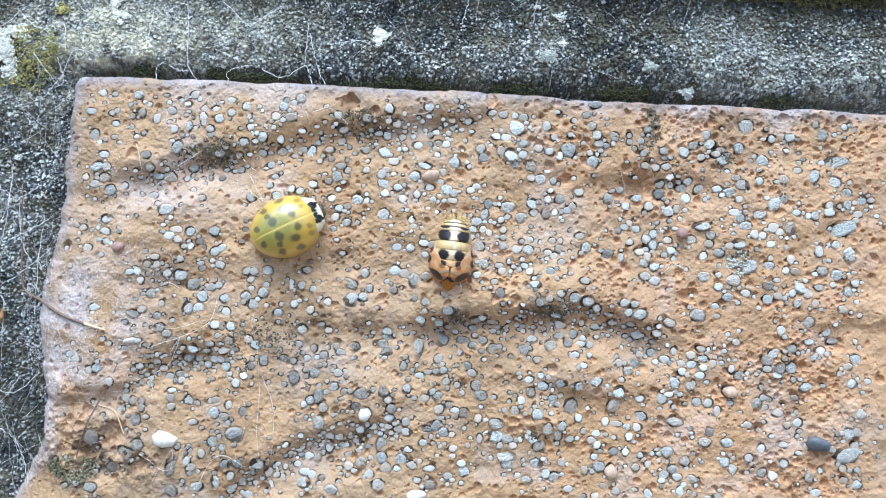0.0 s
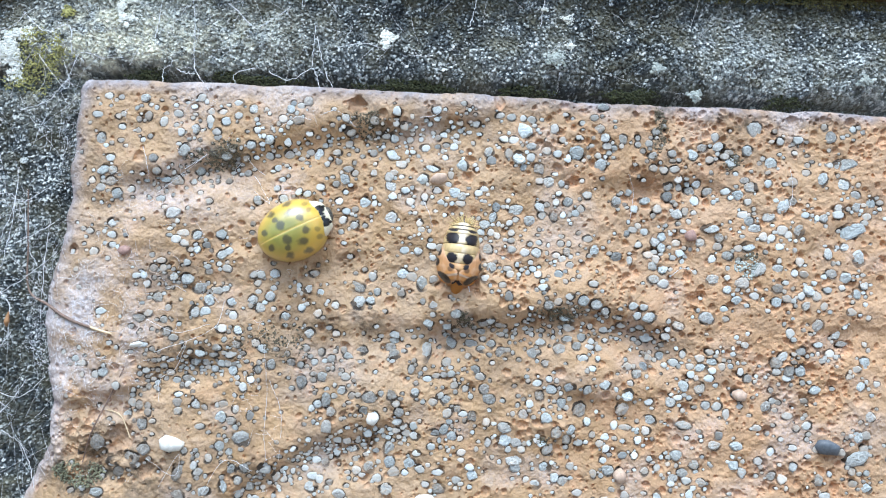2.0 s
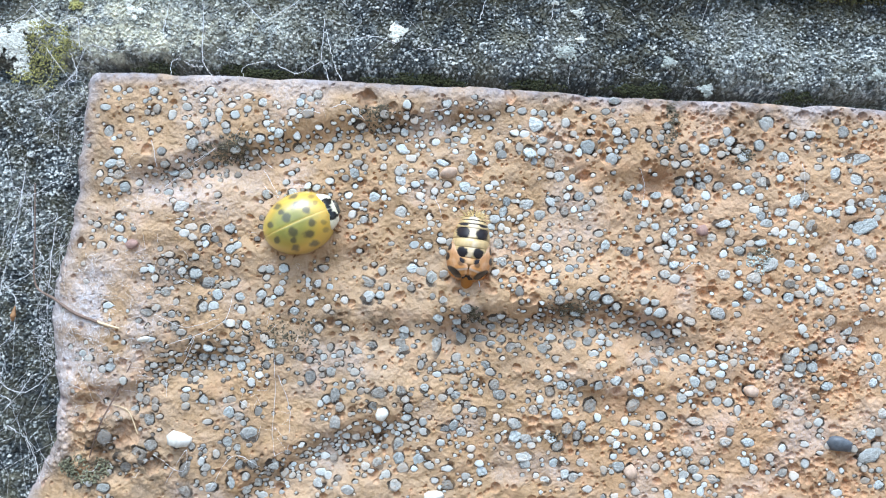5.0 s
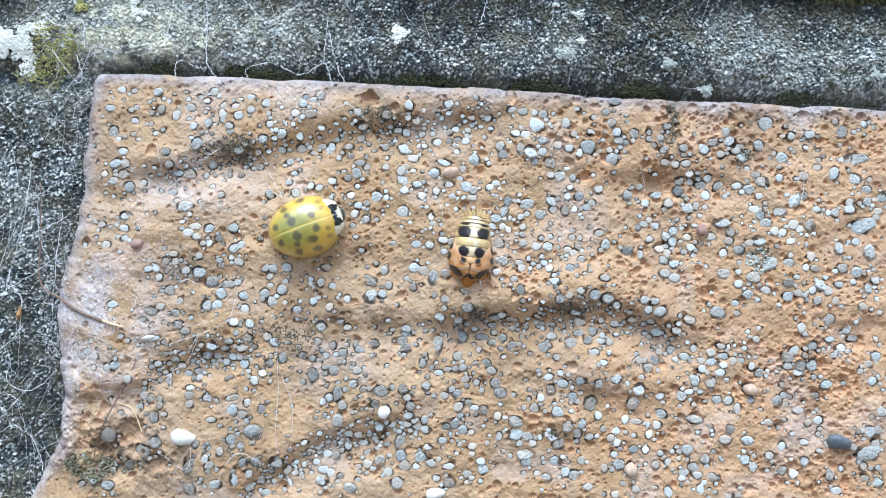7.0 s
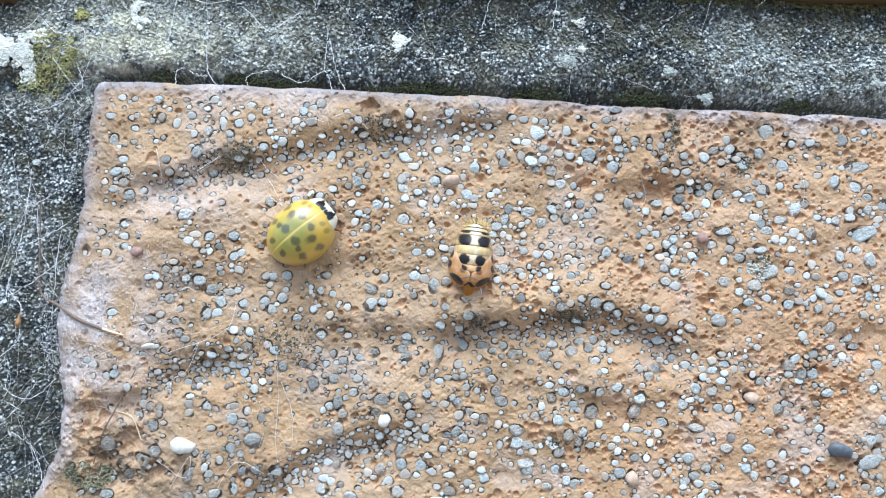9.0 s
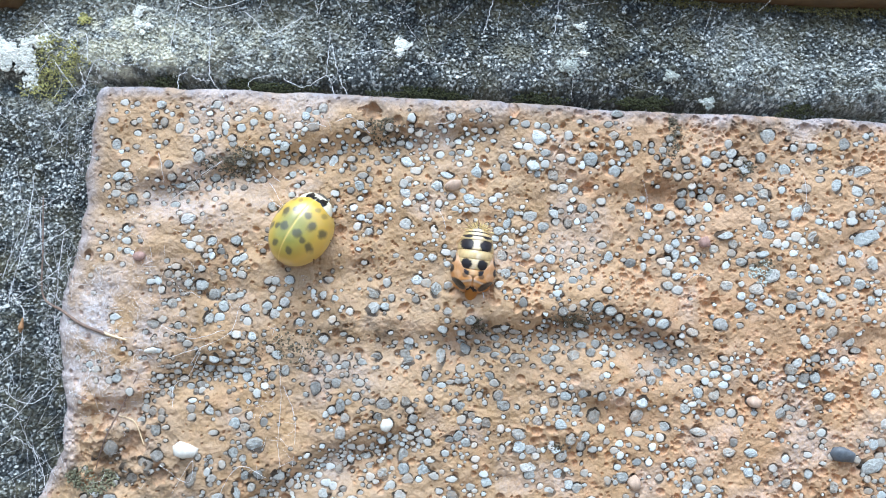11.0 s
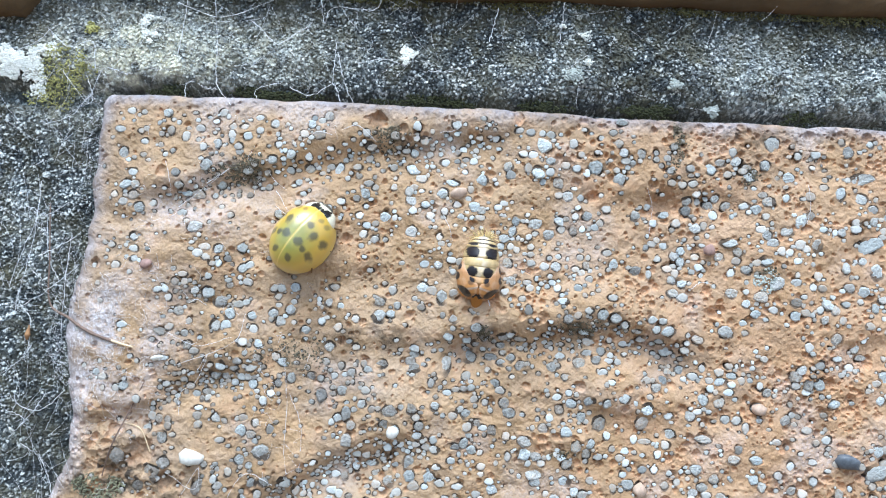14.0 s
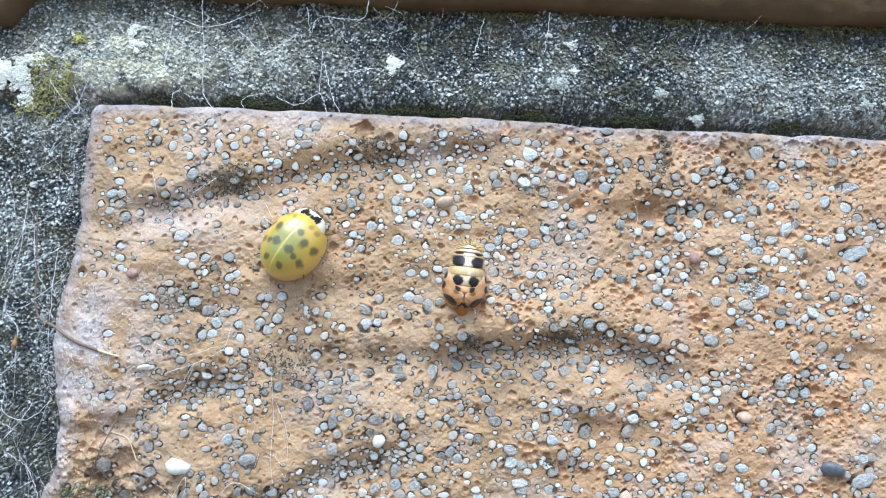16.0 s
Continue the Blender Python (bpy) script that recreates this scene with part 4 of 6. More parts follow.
def insect_brick():
    rng = np.random.default_rng(4)
    stones = [(x, z, a, b) for x, z, a, b in grit]
    fine = scatter_fine(2100, 9)
    step, wide, low = 0.066, 80.0, -25.6
    xs = np.r_[np.arange(0, wide, step), np.linspace(wide + 1, LONG, 50)]
    zs = np.r_[np.linspace(BRICK_Z, low - 0.5, 14)[:-1], np.arange(low, BRICK_TOP + 0.001, step)]
    s, z = np.meshgrid(xs, zs)
    x = left_edge(zs)[:, None] * (1 - s / LONG) + (BRICK_X + LONG) * s / LONG
    x = np.where(s < wide, left_edge(zs)[:, None] + s, x)
    x = np.maximum.accumulate(x, 1)
    z = z + np.where(zs[:, None] > 10, (zs[:, None] - 10) / (BRICK_TOP - 10), 0) * (top_edge(x) - BRICK_TOP)
    x, z = x.astype(np.float32), z.astype(np.float32)
    h = clay_height(x, z)
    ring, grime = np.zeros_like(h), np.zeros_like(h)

    def crumble(cx, cz):
        """Where the skin of the clay is broken up."""
        c = np.zeros_like(cx)
        for (px, pz), spread, share_ in PIT_FIELDS:
            c = np.maximum(c, share_ / 9 * np.exp(-(((cx - px) / spread) ** 2) - ((cz - pz) / spread / 0.8) ** 2))
        return c * np.clip(0.75 + 0.9 * layered(cx, cz, 3.5, 3, 351), 0.1, 1.5)

    dug = bowls(x, z, 0.74, 301, (0.20, 0.46), 0.95, lambda a, b: np.clip(0.9 * crumble(a, b), 0, 0.75) + 0.06)
    dug = np.maximum(dug, bowls(x, z, 1.35, 321, (0.34, 0.66), 0.9, lambda a, b: np.clip(0.6 * crumble(a, b), 0, 0.5) + 0.04))
    dug = np.maximum(dug, bowls(x, z, 0.40, 331, (0.09, 0.24), 1.3, lambda a, b: np.clip(0.45 * crumble(a, b), 0, 0.5) + 0.07))

    def window(cx, cz, r):
        """Rows and columns of the fine mesh round a place."""
        j = int((cz - low) / step) + 13
        i = int((cx - float(left_edge(cz))) / step)
        n = int(r / step) + 6
        return slice(max(j - n, 0), max(j + n, 0)), slice(max(i - n, 0), max(min(i + n, int(wide / step)), 0))

    # the largest sockets, each at its own place
    pits = [(-7.3, 13.4, 0.85, 0.5), (1.8, 4.2, 0.42, 0.55), (-4.9, 12.7, 0.5, 0.4), (5.7, 14.2, 0.6, 0.35), (-5.1, -17.4, 0.75, 0.6), (19.3, 6.8, 1.3, 0.3), (28.4, -11.5, 0.7, 0.3),
            (23.0, 7.1, 0.7, 0.35), (26.2, -20.5, 0.5, 0.4), (29.1, -20.9, 0.5, 0.45), (33.6, -19.4, 0.6, 0.35), (-27.1, 7.9, 0.55, 0.35), (-25.6, -20.6, 1.0, 0.45), (-28.1, -18.1, 1.4, 0.2)]
    for cx, cz, r, deep in pits:
        w = window(cx, cz, r * 1.5)
        a = rng.uniform(0, np.pi)
        dx, dz = x[w] - cx, z[w] - cz
        u, v = dx * np.cos(a) + dz * np.sin(a), -dx * np.sin(a) + dz * np.cos(a)
        d = np.sqrt((u / rng.uniform(1.0, 1.25)) ** 2 + (v / rng.uniform(0.75, 1.0)) ** 2) / r + 0.16 * lattice(x[w], z[w], 0.28, 91)
        dug[w] = np.maximum(dug[w], deep * r * 1.9 * np.clip(1 - d**3, 0, 1))
    broken = np.exp(-(((x + 31.5) / 4.5) ** 2) - ((z + 19.5) / 3.2) ** 2)  # the crumbled lower corner
    rim_wear = np.exp(-(((top_edge(x) - z) / 1.3) ** 2))
    h = h - dug + 0.042 * layered(x, z, 0.3, 2, 311) + 0.55 * broken * layered(x, z, 1.3, 4, 361) + 0.16 * rim_wear * layered(x, z, 0.9, 3, 371)
    raw = np.clip(dug / 0.10, 0, 1) * 0.42
    # the sockets round the stones that are still there
    filth = dirt(x, z)
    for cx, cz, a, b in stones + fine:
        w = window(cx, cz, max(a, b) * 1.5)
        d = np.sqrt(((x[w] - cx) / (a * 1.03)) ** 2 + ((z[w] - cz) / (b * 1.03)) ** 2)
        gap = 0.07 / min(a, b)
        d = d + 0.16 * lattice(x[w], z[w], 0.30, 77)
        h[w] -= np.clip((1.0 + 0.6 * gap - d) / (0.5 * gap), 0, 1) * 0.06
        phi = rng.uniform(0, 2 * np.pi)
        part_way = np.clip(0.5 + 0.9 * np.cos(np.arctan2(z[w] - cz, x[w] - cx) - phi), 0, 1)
        # The gap's shade goes into the clay colour, heavier where it is dirty.
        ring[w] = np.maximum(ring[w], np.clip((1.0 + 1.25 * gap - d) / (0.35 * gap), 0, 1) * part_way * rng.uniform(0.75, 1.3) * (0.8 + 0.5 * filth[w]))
    left, top = x - left_edge(z), top_edge(x) - z
    skin = np.exp(-(np.clip(top, 0, None) / 1.05) ** 2) * np.clip(0.9 + 0.5 * layered(x, z, 1.6, 3, 81), 0, 1) + 0.85 * np.exp(-(left / 1.5) ** 2)
    haze = 1.15 * np.clip(layered(x, z, 2.6, 4, 61) + 0.6, 0, 1) * np.exp(-((x + 31.8) / 4.7) ** 2) * np.exp(-((z + 8.5) / 6.5) ** 2)
    haze += 0.5 * np.exp(-((left - 0.8) / 1.0) ** 2) * np.clip(layered(x, z, 1.8, 3, 63) + 0.4, 0, 1)
    haze += 0.35 * np.exp(-((x + 27.5) / 5) ** 2 - ((z + 4) / 7) ** 2) * np.clip(layered(x, z, 1.2, 4, 64) + 0.2, 0, 1)
    # A broad pale patch below the first crease, then scattered pale patches.
    haze += 0.5 * np.exp(-((x + 24) / 8) ** 2 - ((z - 3.6) / 2.0) ** 2) * np.clip(layered(x, z, 3.0, 3, 65) + 0.5, 0, 1)
    haze += 0.5 * np.clip(layered(x, z, 4.2, 3, 67) - 0.15, 0, 1)
    for (gx, gz), gw, gh, g in GRIME:
        d = ((x - gx) / gw) ** 2 + ((z - gz) / gh) ** 2
        grime = grime + g * np.exp(-d) * np.clip(0.55 + layered(x, z, 0.9, 3, 71), 0, 1)
    # A darker strip along each of the first four creases, broken by noise.
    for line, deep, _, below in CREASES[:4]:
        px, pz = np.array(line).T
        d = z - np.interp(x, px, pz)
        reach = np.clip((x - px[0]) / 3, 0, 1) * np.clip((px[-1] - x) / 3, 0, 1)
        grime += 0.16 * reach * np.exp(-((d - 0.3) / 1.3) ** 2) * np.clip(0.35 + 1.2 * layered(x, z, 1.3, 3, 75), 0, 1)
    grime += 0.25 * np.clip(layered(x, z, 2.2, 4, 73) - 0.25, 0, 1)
    raw = raw + 0.5 * np.clip(layered(x, z, 1.6, 3, 79) - 0.3, 0, 1) + 0.45 * np.clip((x - 4) / 26, 0, 1) * np.clip(0.75 + 0.5 * layered(x, z, 9, 3, 83), 0, 1)
    nr, nc = x.shape
    verts = to_wall(x, z, h).reshape(-1, 3)
    faces = grid_faces(nr, nc)
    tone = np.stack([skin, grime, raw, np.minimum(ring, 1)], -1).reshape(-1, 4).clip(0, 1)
    # sides running back into the wall
    i = np.arange(nr * nc).reshape(nr, nc)
    rim = np.r_[i[0, :], i[1:, -1], i[-1, -2::-1], i[-2:0:-1, 0]]
    back = verts[rim].copy()
    back[:, 1] = DEEP * MM
    n = len(verts)
    mid = verts[rim].copy()
    mid[:, 1] = np.maximum(mid[:, 1] + 0.0016, 0.003)
    m = len(rim)
    a, b = np.arange(m), np.roll(np.arange(m), -1)
    sides = np.concatenate([np.stack([rim[b], rim[a], n + a, n + b], -1), np.stack([n + b, n + a, n + m + a, n + m + b], -1)])
    tone = np.concatenate([tone, np.tile([0.9, 0.3, 0, 0], (2 * m, 1))])
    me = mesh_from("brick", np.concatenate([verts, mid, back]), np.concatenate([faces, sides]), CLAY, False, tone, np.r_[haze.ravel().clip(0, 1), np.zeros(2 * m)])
    brick = thing("brick", me, "orange wire-creased clay brick studded with grey grit", "brick")

    kinds = [mesh_from("grit_pebble", v, f, STONE, k % 3 == 0, gap_shade=SHADE_RIM) for k, (v, f) in enumerate(PEBBLES)]
    order = sorted(range(len(stones)), key=lambda k: -stones[k][2] * stones[k][3])
    near = set(order[:300])
    loose, stained = [], []
    spots = np.array([(cx, cz) for cx, cz, _, _ in stones + fine])
    lies, soiled = clay_height(spots[:, 0], spots[:, 1]), dirt(spots[:, 0], spots[:, 1])
    for k, (cx, cz, a, b) in enumerate(stones + fine):
        turn, tall = rng.uniform(-0.5, 0.5) + (np.pi if rng.random() < 0.5 else 0), min(a, b) * rng.uniform(0.34, 0.55)
        lift = float(lies[k]) - tall * rng.uniform(0.45, 0.9)
        stain = float(np.clip(soiled[k] + rng.normal(0, 0.25) + (0.12 if k >= len(stones) else -0.1), 0, 1))
        if k in near:
            ob = part("grit_pebble", kinds[rng.integers(len(kinds))], brick, at=to_wall(cx, cz, lift))
            ob.scale = (a * MM * 1.05, tall * MM, b * MM * 1.05)
            ob.rotation_euler = (rng.uniform(-0.28, 0.28), turn, rng.uniform(-0.25, 0.25))
            ob.color = (stain, stain, stain, 1)
        else:
            v, f = PEBBLES[rng.integers(len(PEBBLES))]
            c, s_ = np.cos(turn), np.sin(turn)
            v = np.stack([v[:, 0] * c - v[:, 2] * s_, v[:, 1], v[:, 0] * s_ + v[:, 2] * c], -1)
            loose.append((v * [a * MM * 1.05, tall * MM, b * MM * 1.05] + to_wall(cx, cz, lift), f))
            stained.append(np.full(len(v), stain))
    v, f = joined(loose)
    tagged(part("fine_grit", mesh_from("fine_grit", v, f, STONE_JOINED, False, haze=np.concatenate(stained), gap_shade=np.tile(SHADE_RIM, len(loose))), brick, "fine blue-grey grit pressed into the clay"), kind="stuff")
    special = [((-23.1, -18.3), 1.15, 0.74, WHITE_STONE, "large white quartz pebble"), ((0.2, -22.6), 0.95, 0.45, WHITE_STONE, "white flat pebble"), ((37.1, -16.2), 0.9, 0.66, SLATE, "dark slate pebble"),
               ((23.8, 2.7), 0.48, 0.48, RED_STONE, "dark red pebble"), ((-28.1, -0.7), 0.55, 0.5, RED_STONE, "dull red pebble"), ((-26.6, -9.3), 0.62, 0.28, WHITE_STONE, "small white pebble"),
               ((-4.8, -15.2), 0.48, 0.5, WHITE_STONE, "pale angular pebble"), ((18.2, -19.6), 0.55, 0.6, PINK_STONE, "pink pebble"), ((28.8, -11.7), 0.62, 0.55, PINK_STONE, "pink pebble"), ((0.5, 7.0), 0.75, 0.5, PINK_STONE, "pink chip")]
    for n, ((cx, cz), a, b, mat, label) in enumerate(special):
        v, f = PEBBLES[(3 * n + 5) % len(PEBBLES)]
        base = float(clay_height(np.array(cx), np.array(cz)))
        tall = min(a, b) * 0.85
        ob = part("grit_pebble", mesh_from("grit_pebble", v * [a * MM * 1.1, tall * MM, b * MM * 1.1], f, mat), brick, label, at=to_wall(cx, cz, base + 0.15 * tall))
        ob.rotation_euler = (0.1, 0.2 * (-1) ** n, 0.15)
    return brick


# ---- mortar joints ----
PALE = [((26.9, 20.5), 4.0, 3.0, 0.65), ((36.7, 18.2), 5.5, 2.4, 1.0), ((29.5, 17.6), 5.0, 1.5, 0.7), ((31.2, 21.8), 3.0, 3.0, 0.4), ((-26.9, 20.4), 7.0, 3.0, 1.0), ((-8.5, 19.0), 7.0, 2.6, 0.15), ((5.5, 18.0), 3.5, 2.0, 0.5),
        ((-17.2, 19.8), 5.0, 3.0, 0.8), ((-41.2, 3.1), 1.6, 3.0, 0.6), ((10.9, 18.8), 2.4, 1.6, 0.8), ((40.0, 17.3), 3.0, 1.6, 0.9), ((-31.7, 20.2), 4.5, 3.0, 1.2), ((-39.5, 14.0), 5.0, 4.0, 0.5)]
DARK_ZONES = [((17.2, 21.2), 4.5, 4.0, 0.85), ((-2.2, 20.9), 4.0, 2.5, 0.45), ((34.8, 24.6), 10.0, 3.0, 0.6), ((28.2, 15.5), 12.0, 0.9, 0.45), ((5.3, 21.8), 6.0, 3.0, 0.4), ((24.2, 20.4), 20.0, 7.0, 0.12), ((-38.2, -18.8), 4.0, 9.0, 0.75), ((-35.6, -3.6), 2.0, 9.0, 0.5)]
DUST_ZONES = [((-31.4, 19.2), 4.0, 3.4, 1.1), ((-26.3, 18.6), 5.0, 2.0, 0.9), ((-36.3, 14.6), 3.5, 2.0, 0.5), ((-38.2, 19.9), 4.0, 3.0, 0.4), ((-20.4, 20.4), 6.0, 2.5, 0.45)]
MOSS_ZONES = [((-17.0, 16.0), 7.0, 0.9, 0.8), ((-27.8, 16.1), 3.0, 0.9, 0.8), ((-1.9, 16.1), 6.0, 0.9, 0.7), ((8.8, 16.3), 3.0, 0.9, 0.8), ((21.2, 16.0), 3.0, 0.9, 0.75), ((36.8, 15.7), 2.0, 0.7, 0.6), ((-39.1, 16.7), 3.2, 3.0, 0.3),
              ((-31.1, 18.1), 1.4, 1.4, 0.5), ((32.1, 24.8), 8.0, 1.0, 0.5)]


def mortar():
    step = 0.074
    xs, zs = np.arange(-45.5, 46, step), np.arange(-26.5, 28, step)
    x, z = [v.astype(np.float32) for v in np.meshgrid(xs, zs)]
    base = -3.5 + 0.40 * layered(x, z, 7, 3, 101) + 0.22 * layered(x, z, 2.0, 3, 111)
    # the bed joint bellies out at its middle and is washed back along both bricks
    bed = np.clip(z - BRICK_TOP, 0, None)
    base += np.where(z > BRICK_TOP - 1, 0.9 * np.exp(-((z - 19.0) / 3.2) ** 2) - 1.6 * np.exp(-np.clip(bed - 0.5, 0, None) / 0.5), 0)
    base += 0.5 * np.exp(-((x + 30) / 4.0) ** 2 - ((z - 17.8) / 1.4) ** 2) - 0.7 * np.exp(-((x + 30) / 4.5) ** 2 - ((z - 15.6) / 0.8) ** 2)
    h, val = base - 0.20, np.full_like(base, 0.05)
    kept = (x < left_edge(zs)[:, None] + 1.6) | (z > BRICK_TOP - 1.1)
    kx, kz, kb = x[kept], z[kept], base[kept]
    kh, kv = h[kept], val[kept]
    for size, seed, r0, r1, share in ((0.24, 401, 0.09, 0.17, 0.93), (0.36, 411, 0.11, 0.22, 0.7), (0.95, 421, 0.20, 0.40, 0.16)):
        grains = Strewn(size, seed, 6)
        ra, rb, rc, rd, re, rf = grains.rnd
        r = r0 + (r1 - r0) * rb**1.6
        c, s, flat = np.cos(6.3 * rc), np.sin(6.3 * rc), 1 + 0.45 * rd
        rise = np.where(ra < share, -0.16 + 0.20 * re, -9)
        lean_x, lean_z = 1.1 * rd - 0.55, 1.1 * rf - 0.55
        tone = np.where(rf < 0.26, 0.42 + 0.5 * re * rd + 0.25 * (rf - 0.13), 0.05 + 0.42 * rd * rd)
        for dx, dz, at in grains.near(kx, kz):
            u, v = np.abs(dx * c[at] + dz * s[at]) / r[at], np.abs(dz * c[at] - dx * s[at]) * flat[at] / r[at]
            d = np.maximum(np.maximum(u, v), 0.70 * (u + v))
            top = kb + rise[at] + 0.2 * r[at] * (1 - d**6) + lean_x[at] * dx + lean_z[at] * dz
            up = (d < 1) & (top > kh)
            kh, kv = np.where(up, top, kh), np.where(up, tone[at], kv)
    h[kept], val[kept] = kh, kv
    pale, moss, dark = np.zeros_like(h), np.zeros_like(h), np.zeros_like(h)
    for zones, field in ((PALE, pale), (MOSS_ZONES, moss), (DARK_ZONES, dark)):
        for (cx, cz), a, b, g in zones:
            field += g * np.exp(-((x - cx) / a) ** 2 - ((z - cz) / b) ** 2) * np.clip(0.75 + 0.8 * layered(x, z, 1.4, 3, 121), 0, 1.4)
    val = np.clip((val + 0.10 * layered(x, z, 3.0, 3, 131) + 0.06) * (1.2 - 0.85 * np.clip(dark, 0, 1)), 0, 1)
    keep = kept[:-1, :-1] & kept[1:, 1:]
    faces = grid_faces(*x.shape, keep=keep)
    used, faces = np.unique(faces, return_inverse=True)
    verts = to_wall(x, z, h).reshape(-1, 3)[used]
    tone = np.stack([val, pale, moss], -1).reshape(-1, 3)[used].clip(0, 1)
    dust = np.zeros_like(h)
    for (cx, cz), a, b, g in DUST_ZONES:
        dust += g * np.exp(-((x - cx) / a) ** 2 - ((z - cz) / b) ** 2) * np.clip(0.7 + 0.9 * layered(x, z, 1.1, 3, 141), 0, 1.4)
    me = mesh_from("mortar_joint", verts, faces.reshape(-1, 4), MORTAR, False, tone, dust.reshape(-1)[used].clip(0, 1))
    thing("mortar_joint", me, "weathered grey sandy mortar joint round the brick", "mortar", kind="structure")


def upper_brick():
    """The next course: only its lower arris comes into view."""
    step = 0.25
    xs, zs = np.r_[np.linspace(-145, -52, 40), np.arange(-51, 52, step), np.linspace(53, 70, 8)], np.r_[np.arange(26.0, 36, step), np.linspace(37, 89.4, 22)]
    x, z = np.meshgrid(xs, zs)
    low = 26.0 + 0.25 * layered(xs, xs * 0, 6, 3, 141) - 3.6 * np.clip((-39.5 - xs) / 2.5, 0, 1)
    z = z + (low - 26.0)[None, :] * np.clip(1 - (z - 26.0) / 9, 0, 1)
    d = z - low[None, :]
    h = -0.6 + 0.35 * layered(x, z, 5, 3, 151) + 0.08 * layered(x, z, 0.8, 3, 161) - 1.6 * np.exp(-d / 1.3)
    nr, nc = x.shape
    verts = to_wall(x, z, h).reshape(-1, 3)
    i = np.arange(nr * nc).reshape(nr, nc)
    rim = np.r_[i[0, :], i[1:, -1], i[-1, -2::-1], i[-2:0:-1, 0]]
    back = verts[rim].copy()
    back[:, 1] = DEEP * MM
    m, n = len(rim), len(verts)
    a, b = np.arange(m), np.roll(np.arange(m), -1)
    me = mesh_from("brick", np.concatenate([verts, back]), np.concatenate([grid_faces(nr, nc), np.stack([rim[b], rim[a], n + a, n + b], -1)]), OLD_BRICK, True)
    thing("brick", me, "dark brown weathered brick of the course above", "brick")


# ---- growths on the mortar ----
def crust(name, label, category, cx, cz, patches, material, grain=0.35, h0=-3.0, group="", tall=0.5):
    """A patch of lichen or moss: many small lumps heaped over an uneven outline."""
    rng = np.random.default_rng(int(abs(cx * 100 + cz * 7)) + 3)
    out = []
    for px, pz, rx, rz, n in patches:
        for _ in range(int(7.5 * n)):
            a, q = rng.uniform(0, 2 * np.pi), rng.random() ** 0.6
            q = q * (1 + 0.3 * math.sin(3 * a + px) + 0.2 * math.sin(7 * a))
            x, z = px + rx * q * np.cos(a), pz + rz * q * np.sin(a)
            r = 0.32 * grain * rng.uniform(0.4, 1.5)
            v, f = LUMPS[rng.integers(len(LUMPS))]
            hh = h0 - 0.1 + mortar_lift(z) + 0.3 * max(0, 1 - q) * tall
            out.append((v * [r * MM, r * tall * MM, r * rng.uniform(0.7, 1.1) * MM] + to_wall(x, z, hh + rng.uniform(-0.1, 0.1)), f))
    v, f = joined(out)
    ob = thing(name, mesh_from(name, v, f, material, False), label, category, group)
    return ob


def mortar_lift(z):
    return 0.9 * math.exp(-((z - 19.0) / 3.2) ** 2) if z > 13.7 else 0.0


